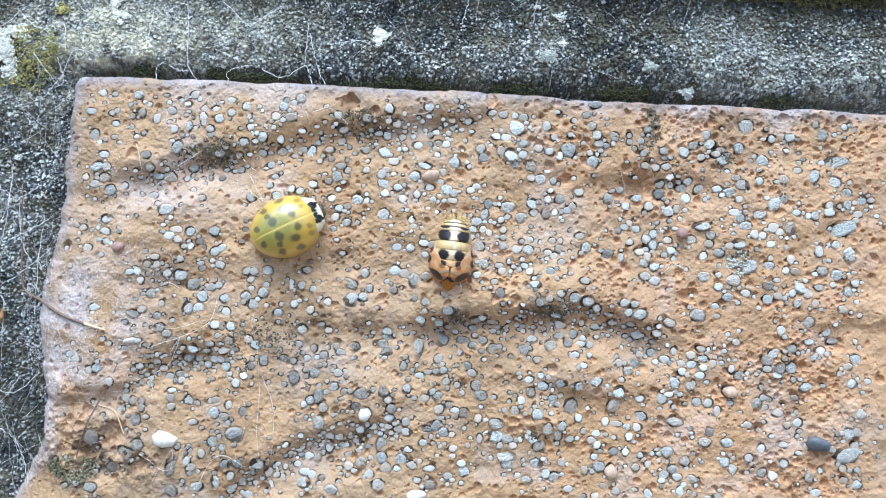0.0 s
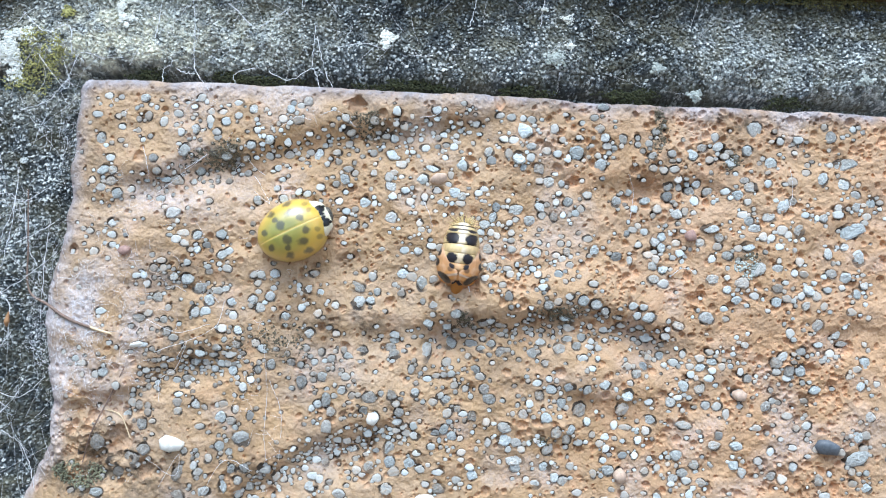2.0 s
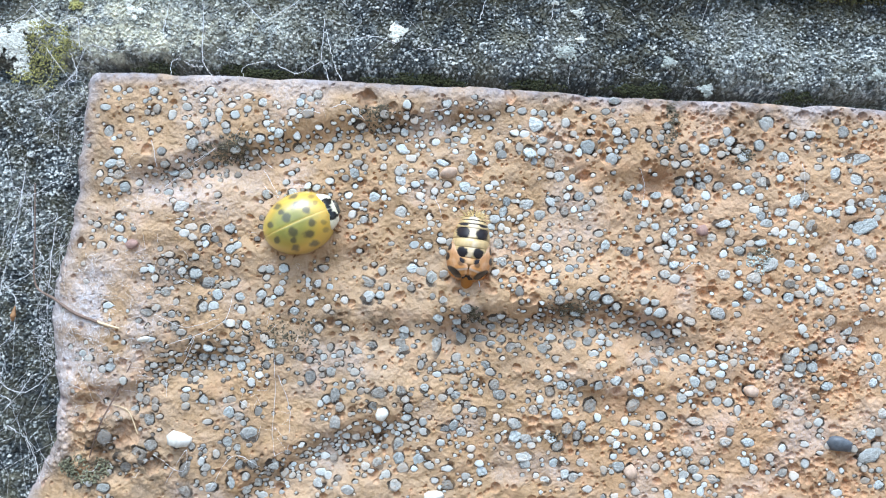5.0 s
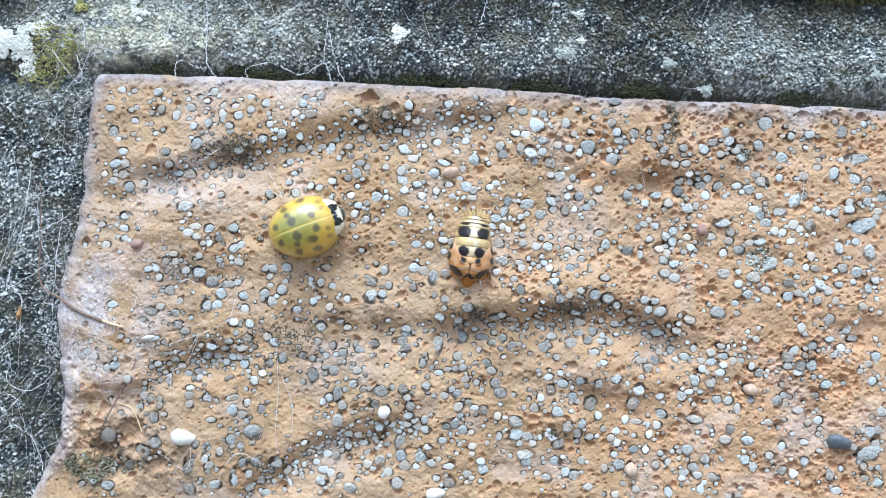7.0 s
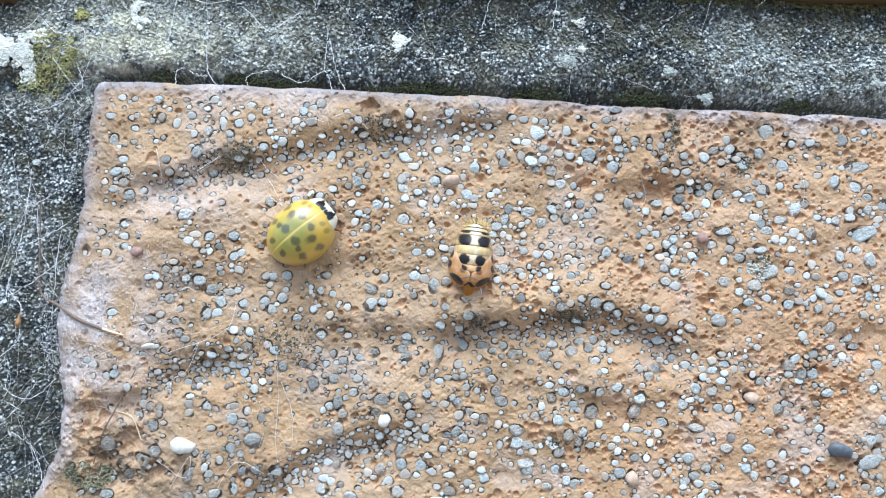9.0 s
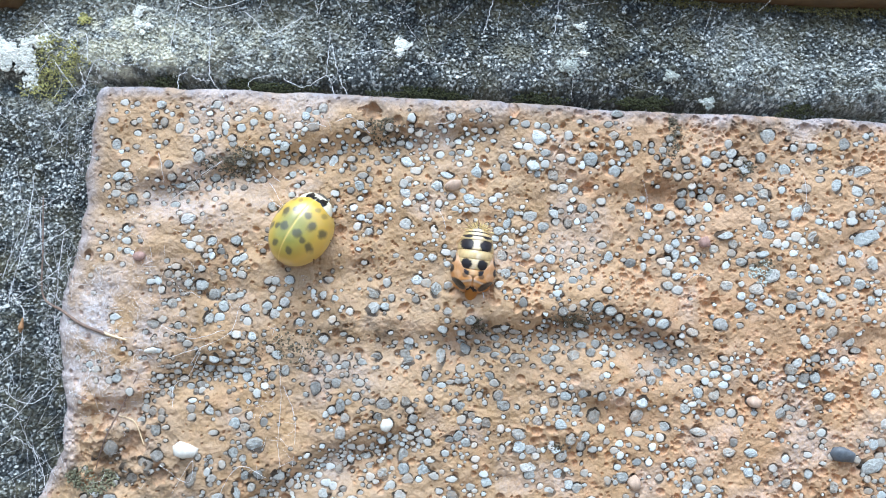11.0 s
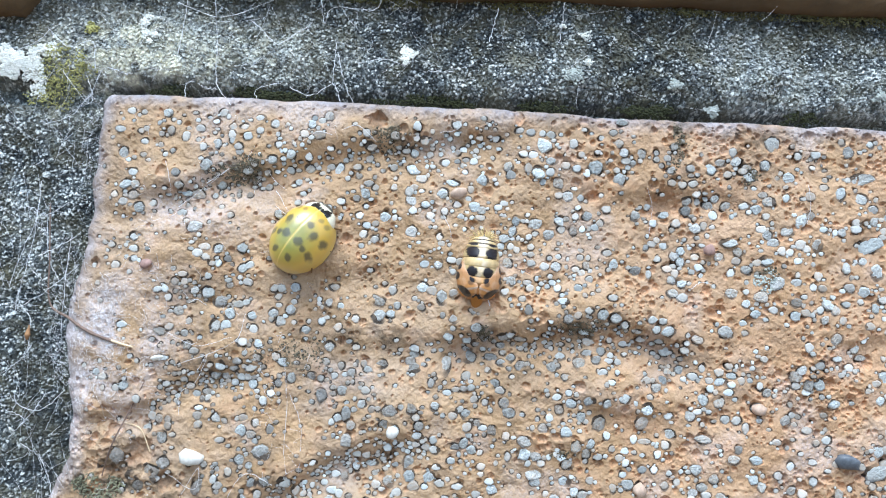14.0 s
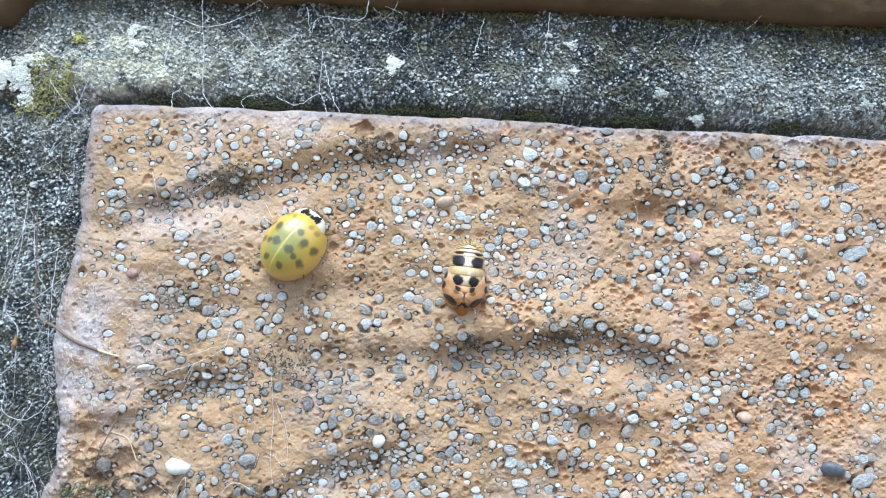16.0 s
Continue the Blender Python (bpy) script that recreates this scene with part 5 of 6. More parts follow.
def growths():
    L = "lichen patches on the mortar"
    x, z = (-41.8, 17.6)
    crust("lichen", "large bright white lichen crust on the grey mortar", "lichen", x, z, [(x - 0.6, z + 0.3, 1.9, 1.3, 420), (x + 1.2, z - 0.2, 1.0, 1.4, 120), (x + 1.6, z - 2.0, 0.7, 1.0, 40), (x + 2.2, z + 1.6, 1.4, 0.6, 70)], LICHEN, 0.27, group=L, tall=0.35)
    x, z = (-29.9, 21.5)
    crust("lichen", "small white lichen patch in a crooked strip", "lichen", x, z, [(x - 0.5, z + 0.8, 0.4, 0.7, 26), (x - 0.2, z - 0.2, 0.5, 0.5, 26), (x + 0.7, z - 0.35, 0.45, 0.3, 18), (x + 0.2, z - 1.0, 0.25, 0.25, 8), (x, z + 1.4, 0.7, 0.3, 20)], LICHEN, 0.24, group=L, tall=0.35)
    x, z = (-5.0, 20.2)
    crust("lichen", "round creamy white lichen rosette", "lichen", x, z, [(x, z + 0.1, 0.75, 0.7, 46), (x - 0.1, z - 0.6, 0.4, 0.3, 10)], LICHEN, 0.28, group=L)
    for (x, z), r in (((12.0, 22.9), 0.55), ((12.3, 20.2), 0.4), ((9.8, 23.8), 0.25)):
        crust("lichen", "tiny pale lichen speck", "lichen", x, z, [(x, z, r, r * 0.7, 16)], LICHEN, 0.24, group=L)
    for (x, z), r in (((11.0, 18.9), 0.95), ((20.6, 18.4), 0.6), ((40.2, 18.1), 0.7), ((24.4, 16.1), 0.6)):
        crust("lichen", "flat grey-green lichen disc", "lichen", x, z, [(x, z, r, r * 0.75, 34)], GREY_LICHEN, 0.3, group=L)
    x, z = (-38.0, 17.3)
    crust("lichen", "yellow-green lichen granules spread over the mortar", "lichen", x, z, [(x - 0.8, z + 1.9, 1.7, 0.7, 50), (x + 0.2, z - 0.6, 2.6, 2.2, 130), (x - 1.8, z - 2.4, 1.5, 1.1, 36), (x + 1.9, z + 0.9, 0.7, 1.5, 26)], YELLOW_LICHEN, 0.2, group=L, tall=0.35)
    x, z = (-35.4, 21.6)
    crust("lichen", "bright yellow lichen tuft", "lichen", x, z, [(x, z, 0.55, 0.55, 26)], YELLOW_LICHEN, 0.26, group=L)
    M = "moss along the brick's top"
    for x0, x1, d in ((-29.5, -25.5, 60), (-22.0, -14.0, 130), (-7.5, 2.5, 140), (5.5, 10.5, 70), (15.5, 21.0, 80), (31.0, 35.5, 40)):
        crust("moss", "dark green moss cushion along the brick's upper edge", "moss", x0, x1, [((x0 + x1) / 2, 15.75, (x1 - x0) / 2, 0.75, d)], MOSS, 0.27, h0=-3.4, group=M, tall=0.8)
    for x0, x1, d in ((-12, -2, 60), (1, 12, 70), (15, 27, 90), (28, 44, 110)):
        crust("moss", "olive moss growing under the upper brick", "moss", x0, x1, [((x0 + x1) / 2, 25.6, (x1 - x0) / 2, 0.6, d)], OLIVE_MOSS, 0.25, h0=-3.2, group="moss under the upper brick", tall=0.8)
    rng = np.random.default_rng(77)
    x, z = (-32.1, -21.6)
    out = []
    for _ in range(420):
        a, q = rng.uniform(0, 2 * np.pi), np.sqrt(rng.random())
        px, pz = x + 2.6 * q * np.cos(a), z + 1.3 * q * np.sin(a)
        v, f = LUMPS[rng.integers(len(LUMPS))]
        out.append((v * rng.uniform(0.04, 0.13) * MM + to_wall(px, pz, float(clay_height(np.array(px), np.array(pz)))), f))
    v, f = joined(out)
    for (cx, cz), rx, rz, n in (((-20.0, 8.1), 2.3, 1.0, 420), ((-19.1, 9.2), 1.2, 0.7, 120), ((-6.5, 11.8), 1.3, 1.2, 200), ((20.6, 12.2), 0.7, 2.2, 200), ((12.1, -4.9), 2.0, 0.8, 200), ((3.3, -5.9), 0.8, 0.7, 110),
                                ((10.8, -16.7), 0.8, 0.4, 70), ((29.2, 1.0), 0.9, 0.35, 70), ((27.3, 9.7), 0.9, 0.8, 110), ((-14.4, -8.5), 3.5, 1.4, 220)):
        bits = []
        for _ in range(n):
            a, q = rng.uniform(0, 2 * np.pi), rng.random() ** 0.55
            q = q * (1 + 0.3 * math.sin(3 * a + cx))
            px, pz = cx + rx * q * np.cos(a), cz + rz * q * np.sin(a)
            sv, sf = LUMPS[rng.integers(len(LUMPS))]
            bits.append((sv * rng.uniform(0.03, 0.11) * MM + to_wall(px, pz, float(clay_height(np.array(px), np.array(pz)))), sf))
        bv, bf = joined(bits)
        tagged(thing("moss", mesh_from("moss", bv, bf, DARK_CRUST, False), "dark olive crust of dried moss among the grit", "moss", "dark crusts on the brick"), kind="stuff")
    spot, out2 = (29.1, 0.1), []
    for _ in range(160):
        a, q = rng.uniform(0, 2 * np.pi), np.sqrt(rng.random())
        px, pz = spot[0] + 1.3 * q * np.cos(a), spot[1] + 1.2 * q * np.sin(a) * (0.5 + 0.5 * abs(np.cos(2 * a)))
        sv, sf = LUMPS[rng.integers(len(LUMPS))]
        out2.append((sv * rng.uniform(0.05, 0.14) * MM + to_wall(px, pz, float(clay_height(np.array(px), np.array(pz)))), sf))
    sv, sf = joined(out2)
    thing("lichen", mesh_from("lichen", sv, sf, GREY_LICHEN), "pale green lichen crumbs among the grit", "lichen")
    thing("moss", mesh_from("moss", v, f, CORNER_MOSS), "grey-green mossy crust on the brick's worn corner", "moss")


# ---- the ladybird ----
# Its own space: x ahead, y to its left, z away from the wall, in millimetres.
SPOTS = [(2.05, 0.95, 0.26), (1.85, 1.65, 0.29), (1.12, 0.60, 0.34), (0.42, 1.40, 0.45), (0.42, 2.27, 0.40), (-0.75, 0.68, 0.45), (-1.02, 1.34, 0.34), (-1.25, 2.0, 0.42), (-2.4, 0.74, 0.34)]


def shell_width(x):
    return 2.68 * np.clip(1 - np.abs((x + 0.35) / np.where(x < -0.35, 3.24, 3.3)) ** np.where(x < -0.35, 1.8, 2.5), 0, 1) ** (1 / 2.05)


def shell_height(x):
    return 2.55 * np.clip(1 - np.abs((x + 0.2) / 3.4) ** 2.4, 0, 1) ** 0.5


def wing_case(side):
    nl, nw = 110, 60
    along = np.linspace(0.0, 1.0, nl)
    x = -3.58 + 6.28 * (1 - np.cos(along * np.pi * 0.80)) / (1 - np.cos(np.pi * 0.80))
    th = np.linspace(0.0, 1.0, nw) ** 0.9 * radians(104)
    X, T = np.meshgrid(x, th, indexing="ij")
    W, H = shell_width(X), shell_height(X)
    y = W * np.sin(np.clip(T, 0, np.pi / 2)) ** 0.95 - np.where(T > np.pi / 2, 0.06 * (T - np.pi / 2), 0)
    z = 0.55 + H * np.cos(T)
    rim = np.clip((T - radians(80)) / radians(24), 0, 1)
    y = y + 0.10 * rim
    z = z - 0.03 * np.exp(-(y / 0.05) ** 2)
    spot = np.zeros_like(X)
    for n, (sx, sy, r) in enumerate(SPOTS):
        arc = 1.0 + 0.5 * (sy / 2.6) ** 2
        d = np.hypot((X - sx), (y - sy) * arc) / r
        d = d + 0.24 * lattice(X * 3 + n, y * 3, 1.0, 200 + n) + 0.10 * lattice(X, y, 0.14, 230 + n)
        weight = 0.5 if n < 2 else 0.82
        spot = np.maximum(spot, weight * np.clip((1.2 - d) / 0.5, 0, 1))
    green = np.clip(1.2 - np.hypot((X + 0.7) / 2.5, y / 2.0) ** 2, 0, 1) * 0.95
    seam = np.maximum(np.exp(-(y / 0.06) ** 2) * 0.75, rim * 0.55)
    seam = np.maximum(seam, 0.0)
    tone = np.stack([spot, green, seam], -1).reshape(-1, 3)
    v = np.stack([X, side * y, z], -1).reshape(-1, 3) * MM
    f = grid_faces(nl, nw)
    return mesh_from("wing_case", v, f if side > 0 else f[:, ::-1], SHELL, True, tone)


def shield():
    """The pronotum: a cream collar with a black M."""
    nl, nw = 60, 80
    u, s = np.meshgrid(np.linspace(0, 1, nl), np.linspace(-1, 1, nw), indexing="ij")
    x = 2.40 + 1.0 * u - 0.42 * s**2 * (1 - 0.2 * u)
    half = 1.82 - 0.55 * u**1.8
    y = half * np.sin(s * np.pi / 2)
    z = 0.55 + (1.45 - 0.85 * u**1.8) * np.clip(np.cos(s * np.pi / 2), 0, 1) ** 0.75
    mark = np.zeros_like(x)
    for mx, my, a, b, lean in ((2.72, 0.80, 0.40, 0.22, 0.3), (2.98, 0.52, 0.28, 0.22, 0.2), (2.70, 0.26, 0.42, 0.19, -0.45), (2.46, 0.10, 0.22, 0.2, 0.0), (3.15, 0.75, 0.2, 0.16, 0.0)):
        for side in (1, -1):
            dx, dy = x - mx, side * y - my
            p, q = dx * np.cos(lean) + dy * np.sin(lean), -dx * np.sin(lean) + dy * np.cos(lean)
            mark = np.maximum(mark, np.clip((1.12 - np.hypot(p / a, q / b)) / 0.25, 0, 1))
    tone = np.stack([mark, np.zeros_like(x), 0.35 * np.clip(np.abs(s) * 2 - 1, 0, 1)], -1).reshape(-1, 3)
    return mesh_from("shield", np.stack([x, y, z], -1).reshape(-1, 3) * MM, grid_faces(nl, nw)[:, ::-1], PRONOTUM, True, tone)


def lump(name, cx, cy, cz, a, b, c, material, seed=0, tone=None):
    bm = bmesh.new()
    bmesh.ops.create_icosphere(bm, subdivisions=3, radius=1)
    v = np.array([tuple(q.co) for q in bm.verts])
    f = np.array([[q.index for q in face.verts] for face in bm.faces])
    bm.free()
    v = v * (1 + 0.04 * lattice(v[:, 0] * 2 + seed, v[:, 1] * 2 + v[:, 2], 1.0, seed)[:, None])
    return mesh_from(name, (v * (a, b, c) + (cx, cy, cz)) * MM, f, material)


def ladybird():
    bug = tagged(new("ladybird"), "young glossy yellow ladybird with dark spots crawling on the brick", "ladybird")
    bug.empty_display_size = 0.002
    part("wing_case", wing_case(1), bug, "translucent yellow wing case with dark spots")
    part("wing_case", wing_case(-1), bug, "translucent yellow wing case with dark spots")
    part("shield", shield(), bug, "cream collar with a black M-shaped mark")
    part("abdomen", lump("abdomen", -0.3, 0, 0.62, 3.0, 2.3, 0.42, UNDERSIDE, 1), bug)
    head = part("head", lump("head", 3.28, 0, 0.68, 0.40, 0.72, 0.38, PRONOTUM_DARK, 2), bug, "small black and cream head")
    for side in (1, -1):
        part("eye", lump("eye", 3.32, side * 0.5, 0.85, 0.16, 0.14, 0.17, HEAD, 3), head)
        feeler = bent([(3.5, side * 0.38, 0.6), (3.85, side * 0.62, 0.55), (4.1, side * 0.66, 0.42)], 9) * MM
        v, f = tube(feeler, np.linspace(0.035, 0.06, 9) * MM, 6)
        part("antenna", mesh_from("antenna", v, f, LIMB), head)
        for x0, reach, back in ((1.9, 2.0, 0.7), (0.3, 2.55, 0.15), (-1.1, 2.4, -0.75)):
            leg = bent([(x0, side * 0.9, 0.5), (x0 + 0.4 * back, side * (reach - 0.6), 0.75), (x0 + 0.9 * back, side * reach, 0.30), (x0 + 1.3 * back, side * (reach + 0.16), 0.02)], 13) * MM
            v, f = tube(leg, np.linspace(0.17, 0.06, 13) * MM, 6)
            part("leg", mesh_from("leg", v, f, LIMB), bug)
    return bug


PRONOTUM_DARK = painted("mottled_black_and_cream_head", (0.10, 0.09, 0.07), 0.35, 0.9, 2200)


# ---- the empty pupal case ----
# Its own space: x across, z towards its bristly tail end, y into the wall, in millimetres round its middle.
def case_width(z):
    return np.interp(z, (-3.0, -2.2, -1.0, 0.3, 1.3, 2.2, 2.75, 3.1), (0.9, 1.6, 1.85, 1.74, 1.64, 1.42, 1.08, 0.5))


def case_height(z):
    return np.interp(z, (-3.0, -2.2, -1.0, 0.3, 1.3, 2.2, 2.75, 3.1), (1.2, 1.8, 2.35, 2.45, 2.25, 1.75, 1.25, 0.8))


def ring(z0, z1, marks, amber=0.0, ragged=0.0, edge=0.0):
    """One back plate of the case, bulging between its two seams."""
    nl, nw = 26, 72
    u, s = np.meshgrid(np.linspace(0, 1, nl), np.linspace(-1, 1, nw), indexing="ij")
    z = z0 + (z1 - z0) * u - 0.18 * s**2 * (1 if z0 > -0.5 else -0.5) + ragged * (1 - u) * 0.3 * lattice(s * 3, s * 0, 0.35, 9)
    swell = 1 + 0.045 * np.sin(np.pi * u) - 0.05 * (u < 0.06) - 0.03 * (u > 0.95)
    t = s * radians(98)
    x, h = case_width(z) * swell * np.sin(t), case_height(z) * swell * np.clip(np.cos(t), -0.2, 1) ** 1.0
    dark = np.zeros_like(x)
    for mx, mz, a, b in marks:
        for side in (1, -1):
            d = np.hypot((x - side * mx) / a, (z - mz) / b) + 0.15 * lattice(x * 4, z * 4, 1.0, 14) + 0.1 * lattice(x, z, 0.12, 15)
            dark = np.maximum(dark, np.clip((1.1 - d) / 0.25, 0, 1))
    dark = np.maximum(dark, edge * np.clip((u - 0.62) / 0.12, 0, 1) * (np.abs(s) < 0.9))
    pale = 0.75 * np.exp(-(x / 0.42) ** 2) * np.clip(0.7 + layered(x, z, 0.5, 3, 16), 0, 1) * (1 - amber)
    tone = np.stack([dark, np.clip(amber + 0.35 * np.abs(s) ** 3, 0, 1), pale], -1).reshape(-1, 3)
    v = np.stack([x, -h, z], -1).reshape(-1, 3) * MM
    return mesh_from("back_plate", v, grid_faces(nl, nw)[:, ::-1], CASE, True, tone)


def wing_skin(side):
    """One flared, see-through wing sheath with a dark tip."""
    nl, nw = 44, 34
    u, s = np.meshgrid(np.linspace(0, 1, nl), np.linspace(0, 1, nw), indexing="ij")
    z = 0.85 - 3.25 * u - 0.15 * np.sin(3.0 * s)
    outer = np.interp(u, (0, 0.2, 0.5, 0.75, 0.92, 1), (1.70, 2.0, 2.14, 1.85, 1.3, 0.8))
    inner = np.interp(u, (0, 0.25, 0.5, 0.64, 0.85, 1), (1.66, 1.35, 0.5, 0.06, 0.12, 0.5))
    x = inner + (outer - inner) * np.sin(s * np.pi / 2)
    h = (np.interp(u, (0, 0.3, 0.6, 0.85, 1), (0.7, 1.75, 2.35, 2.1, 1.1))) * np.cos(s * np.pi / 2) ** 0.8 + 0.15 + 0.07 * np.sin(9 * u) * (1 - s) + 0.12 * np.exp(-((u - 0.68) / 0.05) ** 2)
    tip = np.clip((1.1 - np.hypot((x - 1.25) / 0.7, (z + 1.85 - 0.45 * (x - 1.25)) / 0.36)) / 0.2, 0, 1)
    flank = np.clip((1.1 - np.hypot((x - 1.98) / 0.26, (z - 0.30) / 0.42)) / 0.25, 0, 1)
    flank = np.maximum(flank, np.clip((1.1 - np.hypot((x - 2.05) / 0.26, (z + 0.62) / 0.36)) / 0.25, 0, 1))
    flank = np.maximum(flank, 0.7 * np.clip((1.1 - np.hypot((x - 0.75) / 0.28, (z + 1.05) / 0.24)) / 0.3, 0, 1))
    crease = np.exp(-((u - 0.70 - 0.08 * s) / 0.022) ** 2) * (s < 0.85) + 0.2 * np.exp(-((s - 0.02) / 0.06) ** 2)
    tone = np.stack([np.maximum(tip, flank), np.clip(0.1 + 0.6 * s + 0.4 * lattice(x, z, 0.5, 17), 0, 1), np.clip(crease + 0.35 * np.clip(1 - 1.5 * u, 0, 1) * (1 - 0.5 * s) + 0.18 * np.clip(layered(x, z, 0.5, 3, 18) - 0.1, 0, 1), 0, 1) * 0.75], -1).reshape(-1, 3)
    f = grid_faces(nl, nw)
    me = mesh_from("wing_sheath", np.stack([side * x, -h, z], -1).reshape(-1, 3) * MM, f if side > 0 else f[:, ::-1], AMBER, True, tone)
    return me


def pupal_case():
    cx, cz = (2.6, -0.1)
    base = float(clay_height(np.array(cx), np.array(cz))) - 0.05
    case = thing("pupal_case", None, "empty cream, black and amber ladybird pupal case stuck to the brick", "insect case")
    case.matrix_world = Matrix.Translation(DATUM + Vector(to_wall(cx, cz, base))) @ pose(0, 0, 0, 0, 5.0, 0)
    case.scale = (0.98, 1.0, 1.05)
    case.empty_display_size = 0.002
    plates = [(2.75, 3.15, (), 0.0, 0, 1.0), (2.42, 2.8, (), 0.0, 0, 1.0), (2.02, 2.47, ((0.95, 2.3, 0.45, 0.14),), 0.0, 0, 0.9), (1.1, 2.07, ((0.88, 1.56, 0.62, 0.56),), 0.0, 0, 0.25),
              (0.35, 1.15, (), 0.05, 0, 0), (-0.55, 0.4, ((0.72, -0.10, 0.52, 0.46),), 0.05, 0, 0), (-1.35, -0.5, ((0.85, -0.85, 0.5, 0.3),), 0.7, 0.6, 0), (-2.3, -1.45, ((0.3, -2.2, 0.5, 0.25),), 0.9, 0.8, 0)]
    for z0, z1, marks, amber, ragged, edge in plates:
        part("back_plate", ring(z0, z1, marks, amber, ragged, edge), case)
    for side in (1, -1):
        part("wing_sheath", wing_skin(side), case, "see-through amber wing sheath with a dark tip")
    v, f = joined([tube(bent([(0.0, -1.3, -1.3), (0.1, -1.0, -2.0), (0.05, -0.5, -2.7), (0.12, -0.25, -3.2)], 14) * MM, np.linspace(0.85, 0.42, 14) * MM, 12)])
    tone = np.tile([0.15, 0.9, 0.0], (len(v), 1))
    part("face_skin", mesh_from("face_skin", v, f, AMBER, True, tone), case, "crumpled amber head skin")
    rng = np.random.default_rng(31)
    tufts = []
    for _ in range(46):
        a = rng.normal(0, 0.8)
        root = np.array([0.75 * np.sin(a) * rng.uniform(0.7, 1.3), -rng.uniform(0.5, 1.1), 2.85 + 0.2 * np.cos(a)])
        d = np.array([np.sin(a) + rng.normal(0, 0.3), rng.normal(-0.2, 0.4), np.cos(a) + rng.normal(0, 0.3)])
        p = bent([root, root + 0.28 * d, root + rng.uniform(0.4, 0.65) * d + rng.normal(0, 0.05, 3)], 6) * MM
        tufts.append(tube(p, np.linspace(0.045, 0.012, 6) * MM, 5))
    v, f = joined(tufts)
    tagged(part("bristles", mesh_from("bristles", v, f, BRISTLE), case, "straw-yellow spiny larval skin at the tail"), kind="stuff")
    for k, line in enumerate([[(0.25, -0.6, -2.3), (0.15, -0.5, -3.2), (0.5, -0.4, -4.1), (1.0, -0.3, -4.55)], [(0.9, -0.7, -2.0), (1.3, -0.7, -2.9), (1.0, -0.4, -3.8)], [(0.4, -0.6, -2.5), (0.75, -0.5, -3.3), (0.9, -0.35, -4.2)],
                              [(-0.9, -0.6, -2.2), (-1.0, -0.4, -2.7), (-0.6, -0.3, -3.1)]]):
        v, f = tube(bent(line, 16) * MM, np.linspace(0.06, 0.028, 16) * MM, 5)
        part("leg_skin", mesh_from("leg_skin", v, f, STRAW if k != 1 else SILK), case)
    return case


# ---- silk, stems and litter ----
def threads(lines, radius):
    rng = np.random.default_rng(len(lines))
    out = []
    for p in lines:
        q = bent(p, max(8, 6 * len(p)))
        q = q + rng.normal(0, 1.6 * radius, q.shape)
        out.append(tube(q * MM, radius * MM * np.clip(rng.normal(1, 0.3, len(q)), 0.5, 1.8), 4))
    return joined(out)


def web(label, lines, radius, group="spider silk", name="spider_web"):
    """Lines of (X, Z, H) in millimetres."""
    v, f = threads([[(x, -h, z) for x, z, h in line] for line in lines], radius)
    return tagged(thing(name, mesh_from(name, v, f, SILK), label, "spider web", group), kind="stuff")


